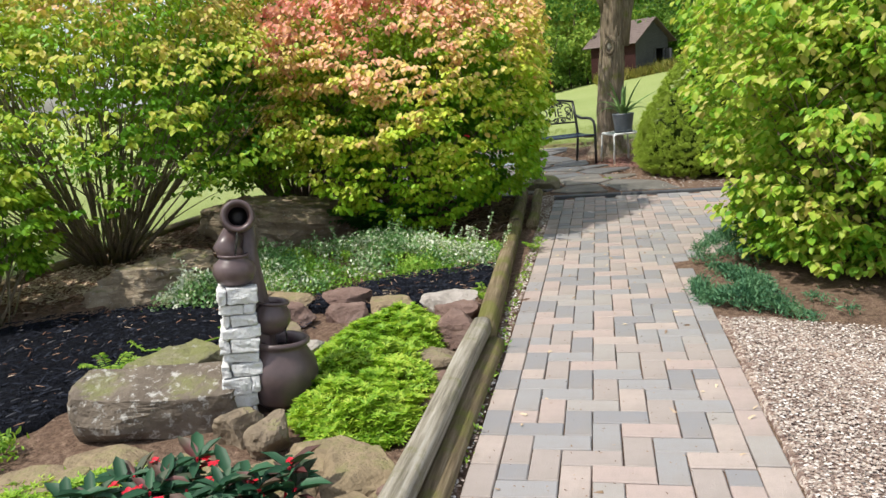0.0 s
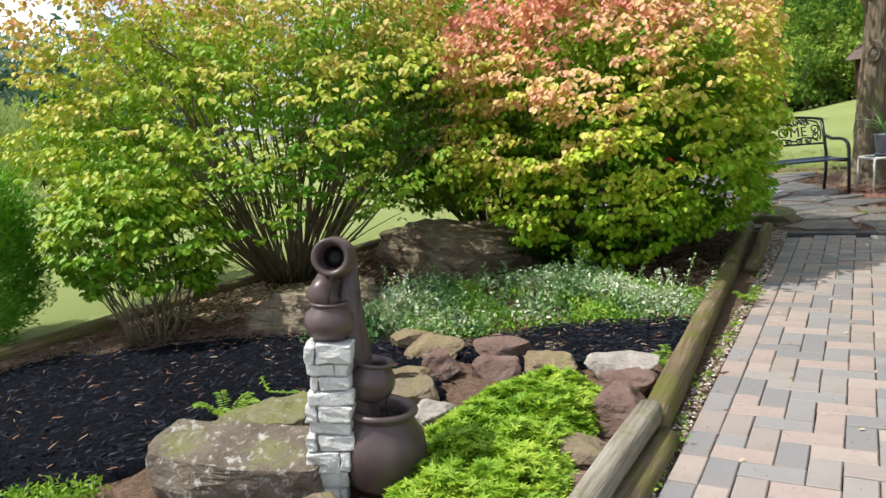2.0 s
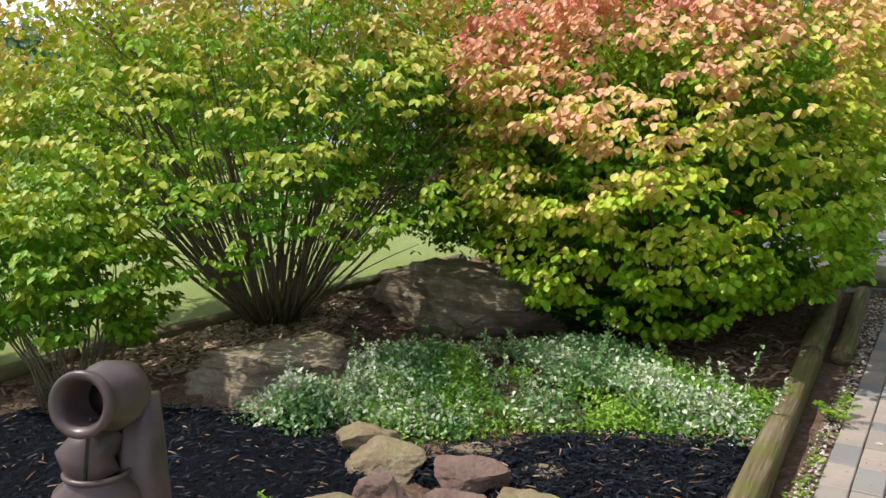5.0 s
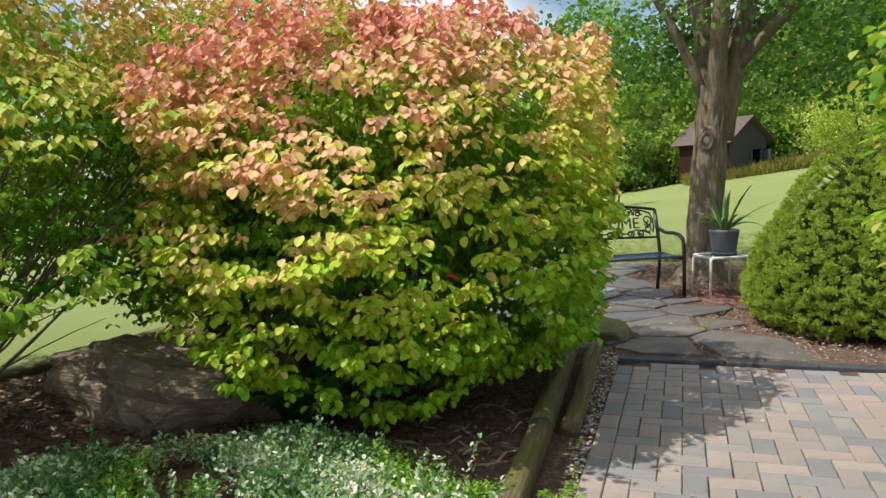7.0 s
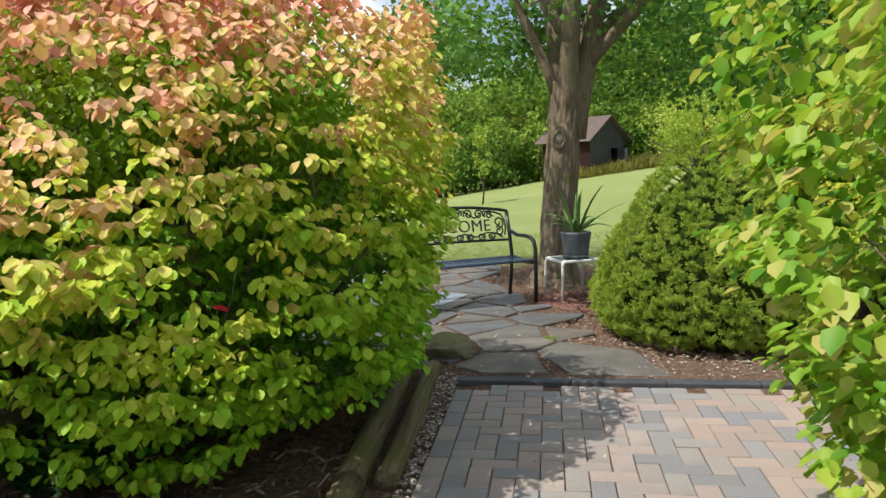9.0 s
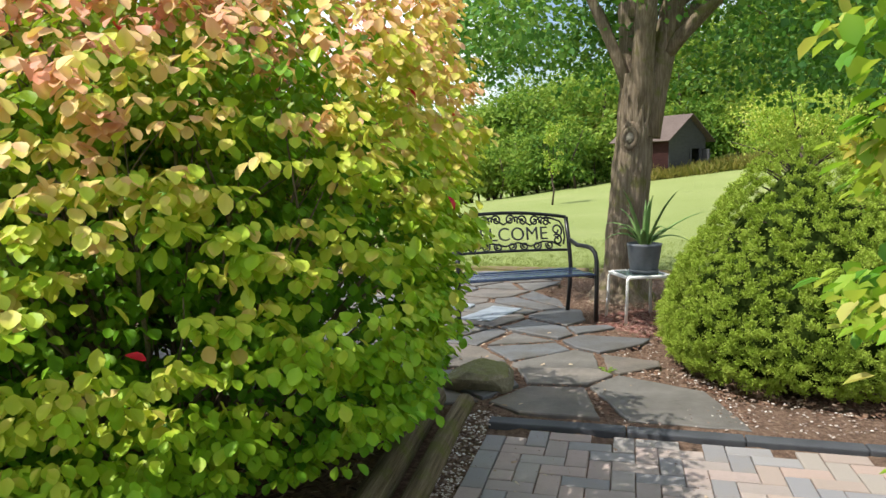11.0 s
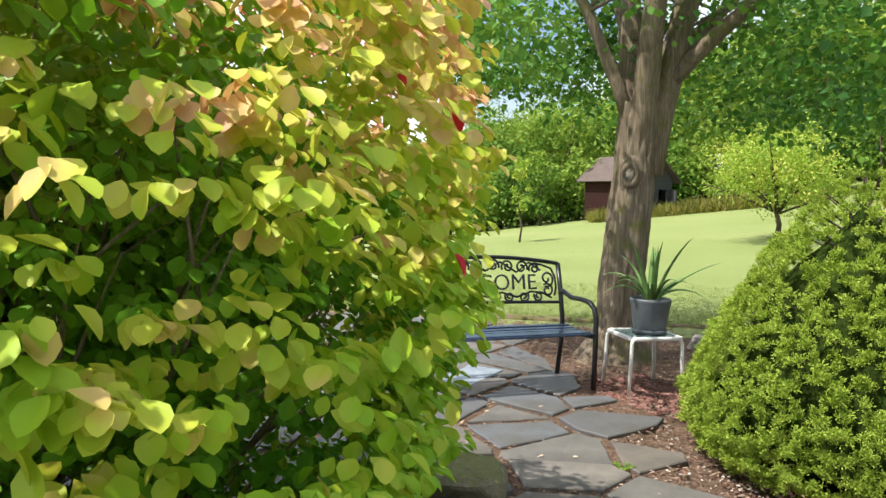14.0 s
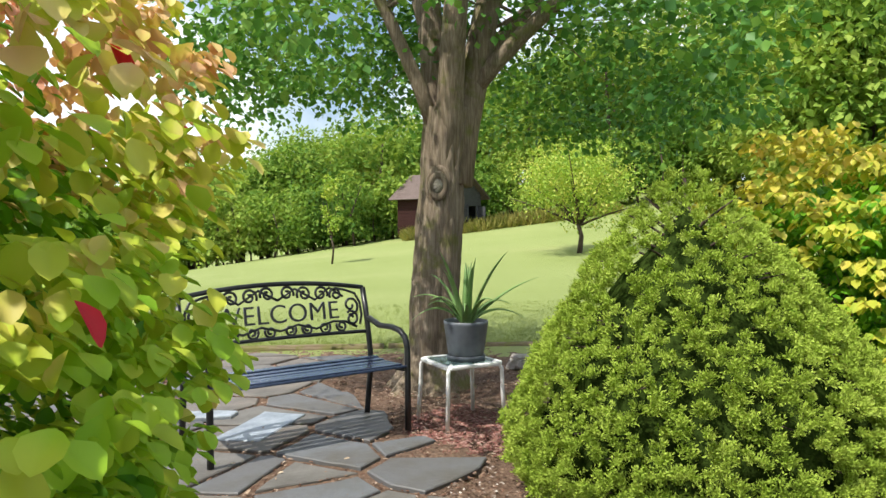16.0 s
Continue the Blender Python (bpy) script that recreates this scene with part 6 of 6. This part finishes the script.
# trailing vine on the black mulch
bm = bmesh.new()
vp = [Vector((-2.15, 3.38, 0.05)), Vector((-1.95, 3.22, 0.055)), Vector((-1.75, 3.25, 0.06)), Vector((-1.62, 3.4, 0.06)), Vector((-1.6, 3.52, 0.07)), Vector((-1.72, 3.56, 0.06))]
tube(bm, vp, 0.004, 5)
vine = thing("vine", (0, 0, 0), "pale green trailing vine on the black mulch", "plant")
part("runner", bm, M["weed_leaf"], vine, "", True)
vl = np.array([tuple(vp[i].lerp(vp[i + 1], t / 7)) for i in range(5) for t in range(7) for _ in (0, 1)])
put_mesh("foliage", leaves_mesh("leaves", vl, rng.normal(0, 1, (len(vl), 3)) * np.array([1, 1, 0.3]), np.tile([0, 0, 1.0], (len(vl), 1)), rng.uniform(0.018, 0.03, len(vl)), 0.6, M["weed_leaf"]), vine)

# ---- loose chips and pebbles ----
p = scatter(BLACK_A, 9000, 0.02)
bits("mulch_chips", p, 0.034, 0.011, 3.0, M["black_chip"], "shredded black mulch chips", "mulch")
p = scatter(BLACK_A, 420, 0.02)
bits("litter", p, 0.045, 0.008, 4.0, M["brown_chip"], "brown twigs and leaf bits strewn on the black mulch", "litter")
p = scatter(BLACK_B, 160, 0.02)
bits("litter", p, 0.045, 0.009, 4.0, M["brown_chip"], "brown twigs and leaf bits strewn on the black mulch", "litter")
p = scatter(BLACK_B, 4200, 0.02)
bits("mulch_chips", p, 0.034, 0.011, 3.0, M["black_chip"], "shredded black mulch chips", "mulch")
p = scatter([(0.93, 1.2), (0.95, 3.75), (1.7, 3.55), (2.6, 3.4), (2.6, 1.2)], 36000)
bits("pebbles", p, 0.010, 0.0055, 1.35, M["pebble"], "loose pinkish tan pea gravel", "gravel", True)
p = np.stack([rng.uniform(-0.17, -0.105, 1500), rng.uniform(1.8, 6.6, 1500)], 1)
bits("pebbles", p, 0.004, 0.007, 1.5, M["pebble"], "stray pebbles along the timber", "gravel", True)
p = scatter([(-0.26, 6.3), (-0.11, 6.2), (-0.10, 7.7), (0.1, 8.1), (-0.1, 8.3), (-0.33, 8.1)], 2600)
bits("pebbles", p, 0.010, 0.008, 1.5, M["pebble"], "loose pebbles between timber and patio", "gravel", True)
p = scatter([(-4.1, 3.6), (-3.2, 4.1), (-2.3, 5.3), (-0.4, 5.7), (-0.5, 8), (-3.9, 8.5)], 9000)
bits("litter", p, 0.012, 0.018, 3.2, M["brown_chip"], "brown leaf litter and bark under the bushes", "litter")
p = scatter([(0.35, 9.85), (0.95, 9.75), (1.15, 10.5), (0.7, 11.0), (0.3, 10.6)], 3600)
bits("red_mulch", p, 0.012, 0.013, 2.2, M["red_chip"], "reddish wood chips under the side table", "mulch")
p = scatter([(-3, 7.9), (1.2, 7.9), (1.2, 13.2), (-3, 13.2)], 16000)
bits("litter", p, 0.024, 0.010, 1.8, M["brown_chip"], "wood chips in the joints of the patio", "litter")
p = scatter([(0.55, 7.82), (2.0, 7.82), (1.9, 8.15), (1.2, 8.4), (0.85, 9.0), (0.75, 9.6), (0.5, 9.4)], 1100)
bits("pebbles", p, 0.024, 0.0075, 1.4, M["pebble"], "loose pale pebbles in the patio joints by the spruce", "gravel", True)
p = scatter([(0.9, 8.0), (2.9, 8.0), (2.9, 9.5), (0.9, 9.5)], 2500)
bits("litter", p, 0.010, 0.015, 2.0, M["brown_chip"], "wood chips round the foot of the spruce", "litter")


p = scatter([(-4.1, 4.3), (-3.4, 4.3), (-2.9, 5.0), (-3.6, 6.3), (-4.0, 6.6)], 2600)
bits("litter", p, 0.012, 0.020, 2.4, M["pale_chip"], "pale dry litter by the back timber", "litter")
p = np.concatenate([np.stack([rng.uniform(-0.05, 0.9, 60), rng.uniform(2, 7.6, 60)], 1), np.stack([rng.uniform(-1.5, 0.6, 70), rng.uniform(7.9, 10.5, 70)], 1)])
bits("fallen_leaves", p, np.where(p[:, 1] < 7.7, 0.008, 0.042), 0.013, 1.6, M["pale_chip"], "few dry fallen leaves on the paving", "litter")


p = np.stack([rng.uniform(-0.1, 0.95, 900), rng.uniform(1.6, 7.6, 900)], 1)
bits("grit", p, 0.005, 0.0035, 1.8, M["brown_chip"], "fine grit and crumbs strewn on the pavers", "litter")


# ---- paving: flagstones ----
def clip_half(poly, n, d):
    out = []
    for i in range(len(poly)):
        a_, b_ = poly[i], poly[(i + 1) % len(poly)]
        da, db = a_.dot(n) - d, b_.dot(n) - d
        if da <= 0:
            out.append(a_)
        if (da < 0 < db) or (db < 0 < da):
            out.append(a_.lerp(b_, da / (da - db)))
    return out


def slab_mesh(name, poly, thick, mat, seed):
    """An irregular stone slab: wavering outline, eased top edge, faintly uneven face."""
    pts = []
    for i in range(len(poly)):
        a_, b_ = poly[i], poly[(i + 1) % len(poly)]
        k = max(1, int((b_ - a_).length / 0.09))
        for j in range(k):
            q = a_.lerp(b_, j / k)
            nn = noise.noise(Vector((q.x * 7, q.y * 7, seed)))
            d = (b_ - a_).normalized()
            pts.append(q + Vector((-d.y, d.x)) * 0.014 * nn)
    c = sum(pts, Vector((0, 0))) / len(pts)
    bm = bmesh.new()
    low = [bm.verts.new((p.x, p.y, 0)) for p in pts]
    mid = [bm.verts.new((p.x, p.y, thick - 0.006)) for p in pts]
    top = [bm.verts.new((*(c + (p - c) * (1 - 0.008 / max((p - c).length, 0.05))), thick)) for p in pts]
    n = len(pts)
    for r0, r1 in ((low, mid), (mid, top)):
        for k in range(n):
            bm.faces.new((r0[k], r0[(k + 1) % n], r1[(k + 1) % n], r1[k]))
    bm.faces.new(top)
    bmesh.ops.recalc_face_normals(bm, faces=bm.faces)
    return bm_mesh(name, bm, mat)


patio = new("patio_base", sheet("patio_base", [(-3.2, 7.75), (2.1, 7.75), (2.05, 8.2), (1.3, 8.35), (0.82, 8.7), (0.65, 9.4), (0.9, 9.8), (0.2, 10.4), (0.1, 11.0), (-0.2, 11.6), (0.0, 12.9), (-3.2, 13.1)], 0.016, M["mulch"], 0.07, 0.006, 0.0, 31))
tagged(patio, "flagstone patio of irregular grey and tan slabs", "patio", "", "structure")
AREA = np.array([(-3.1, 7.86), (0.98, 7.80), (2.0, 7.82), (1.95, 8.10), (1.30, 8.20), (0.86, 8.6), (0.66, 9.3), (0.80, 9.75), (0.30, 10.25), (0.12, 10.9), (-0.25, 11.6), (-0.1, 12.9), (-3.1, 13.0)])
pr = random.Random(77)
seeds = []
for j in range(16):
    for i in range(10):
        q = Vector((-3.0 + i * 0.64 + 0.18 * j % 0.64 + pr.uniform(-0.27, 0.27), 7.95 + j * 0.40 + 0.10 * i % 0.4 + pr.uniform(-0.17, 0.17)))
        if inside(np.array([tuple(q)]), AREA)[0] > -0.05:
            seeds.append(q)
AX = [Vector((AREA[i][0], AREA[i][1])) for i in range(len(AREA))]
for i, s in enumerate(seeds):
    cell = [s + Vector(v) for v in ((-0.7, -0.55), (0.7, -0.55), (0.7, 0.55), (-0.7, 0.55))]
    for j, o in enumerate(seeds):
        if i != j and (o - s).length < 1.3:
            n = (o - s).normalized()
            cell = clip_half(cell, n, n.dot((o + s) / 2) - 0.010 - 0.024 * abs(math.sin(i * 2.3 + j * 1.7)))
    for k, v in enumerate(cell):
        if inside(np.array([tuple(v)]), AREA)[0] < 0:
            t = 1.0
            while t > 0.2 and inside(np.array([tuple(s.lerp(v, t))]), AREA)[0] < 0:
                t -= 0.08
            cell[k] = s.lerp(v, t)
    if len(cell) < 3:
        continue
    ob = put_mesh("flagstone", slab_mesh("flagstone", [v - s for v in cell], 0.032, M["flagstone"], i), patio)
    ob.matrix_local = pose(s.x, s.y, 0.002 + pr.uniform(-0.004, 0.005), pr.uniform(-0.6, 0.6), pr.uniform(-0.6, 0.6), 0)
slab = new("stepping_slab", slab_mesh("stepping_slab", [Vector(v) for v in ((-0.16, -0.33), (0.13, -0.31), (0.19, 0.30), (-0.10, 0.33))], 0.03, M["pale_slab"], 5))
slab.matrix_world = pose(-0.60, 10.38, 0.014, 0, 0, -12)
tagged(slab, "pale slab lying loose on the patio, blue-white reflection in its colour", "slab")

slab = new("stepping_slab", slab_mesh("stepping_slab", [Vector(v) for v in ((-0.19, -0.09), (0.16, -0.07), (0.19, 0.06), (-0.15, 0.10))], 0.03, M["pale_slab"], 9))
slab.matrix_world = pose(-0.98, 10.62, 0.030, 0, 0, 6)
tagged(slab, "narrow broken white slab lying behind the bench leg", "slab")

edge = new("pavement_edge", None)
tagged(edge, "dark slate edging strip where pavers meet flagstones", "edging", "", "structure")
x = -0.12
while x < 2.0:
    ln = pr.uniform(0.45, 0.7)
    bm = bmesh.new()
    box(bm, (ln - 0.006, 0.095, 0.06), pose(x + ln / 2, 7.745, -0.010, 0, 0, pr.uniform(-0.5, 0.5)), 0.008, 2)
    part("slate_strip", bm, M["slate"], edge)
    x += ln

# ---- paving: brick walk ----
walkway = new("pavement", sheet("pavement", [(-0.11, -2.5), (0.93, -2.5), (0.93, 4.8), (2.08, 6.15), (2.08, 7.69), (-0.11, 7.69)], -0.018, M["joint"], 0.06, 0.003, 0.0, 41))
tagged(walkway, "brick paver walk in pink, buff and grey herringbone", "pavement", "", "structure")
U = 0.1017


def paver_mesh(w, l, h=0.05, e=0.004):
    v, f = [], []
    for z, k in ((0, 0), (h - e, 0), (h, e)):
        v += [(-w / 2 + k, -l / 2 + k, z), (w / 2 - k, -l / 2 + k, z), (w / 2 - k, l / 2 - k, z), (-w / 2 + k, l / 2 - k, z)]
    for b in (0, 4):
        f += [(b + k, b + (k + 1) % 4, b + 4 + (k + 1) % 4, b + 4 + k) for k in range(4)]
    f.append((8, 9, 10, 11))
    return mesh_of("paver", v, f, M["paver"])


GAP = 0.0045
PM = {(a_, b_): paver_mesh(a_ * U - GAP, b_ * U - GAP) for a_, b_ in ((1, 2), (2, 1), (1, 1))}
Y0, ROWS_N = -2.0, 95
tiles = []
for j in range(ROWS_N):
    y = Y0 + j * U
    cols = 8 if y < 4.8 else 8 + min(12, int((y - 4.7) / 0.12))
    for i in range(-1, cols):
        k = (i + j) % 4
        if k == 0:
            if i == -1:
                tiles.append((0.5, j + 0.5, 1, 1))
            elif i + 1 >= cols:
                tiles.append((i + 0.5, j + 0.5, 1, 1))
            else:
                tiles.append((i + 1.0, j + 0.5, 2, 1))
        elif k == 2 and i >= 0:
            if j + 1 < ROWS_N:
                tiles.append((i + 0.5, j + 1.0, 1, 2))
for j in range(0, ROWS_N, 2):
    tiles.append((-0.5, j + 1.0, 1, 2))
    if Y0 + j * U < 4.7:
        tiles.append((8.5, j + 1.2, 1, 2))
rest_v, rest_f = [], []
for cx, cy, a_, b_ in tiles:
    x, y = cx * U, Y0 + cy * U
    if y > 7.66:
        continue
    dz = pr.uniform(-0.0022, 0.0022)
    if y > 1.85 and x < 1.15:
        ob = new("paver", PM[(a_, b_)])
        ob.parent = walkway
        ob.matrix_local = pose(x + pr.uniform(-0.0012, 0.0012), y + pr.uniform(-0.0012, 0.0012), -0.047 + dz, pr.uniform(-0.5, 0.5), pr.uniform(-0.5, 0.5), pr.uniform(-0.6, 0.6))
    else:
        me = PM[(a_, b_)]
        o = len(rest_v)
        rest_v += [(v.co.x + x, v.co.y + y, v.co.z - 0.047 + dz) for v in me.vertices]
        rest_f += [tuple(q + o for q in pl.vertices) for pl in me.polygons]
g = Mat("paver_rest", 0.82, spec=0.3)
tone = g.ramp(g.island(), [(0.0, (0.44, 0.32, 0.275)), (0.18, (0.37, 0.295, 0.255)), (0.34, (0.47, 0.36, 0.305)), (0.50, (0.35, 0.32, 0.285)), (0.62, (0.215, 0.24, 0.28)), (0.84, (0.29, 0.305, 0.325))], "CONSTANT")
tone = g.mix(g.math("MULTIPLY", g.noise(4.5, 5, 0.6), 0.55), tone, (0.30, 0.25, 0.21))
g.color(g.mix(g.math("MULTIPLY", g.noise(160, 2), 0.5), tone, (0.25, 0.215, 0.19)))
g.bump(g.noise(180, 3), 0.35, 0.004)
ob = put_mesh("pavers", mesh_of("pavers", rest_v, rest_f, g.m), walkway)
ob["kind"] = "stuff"
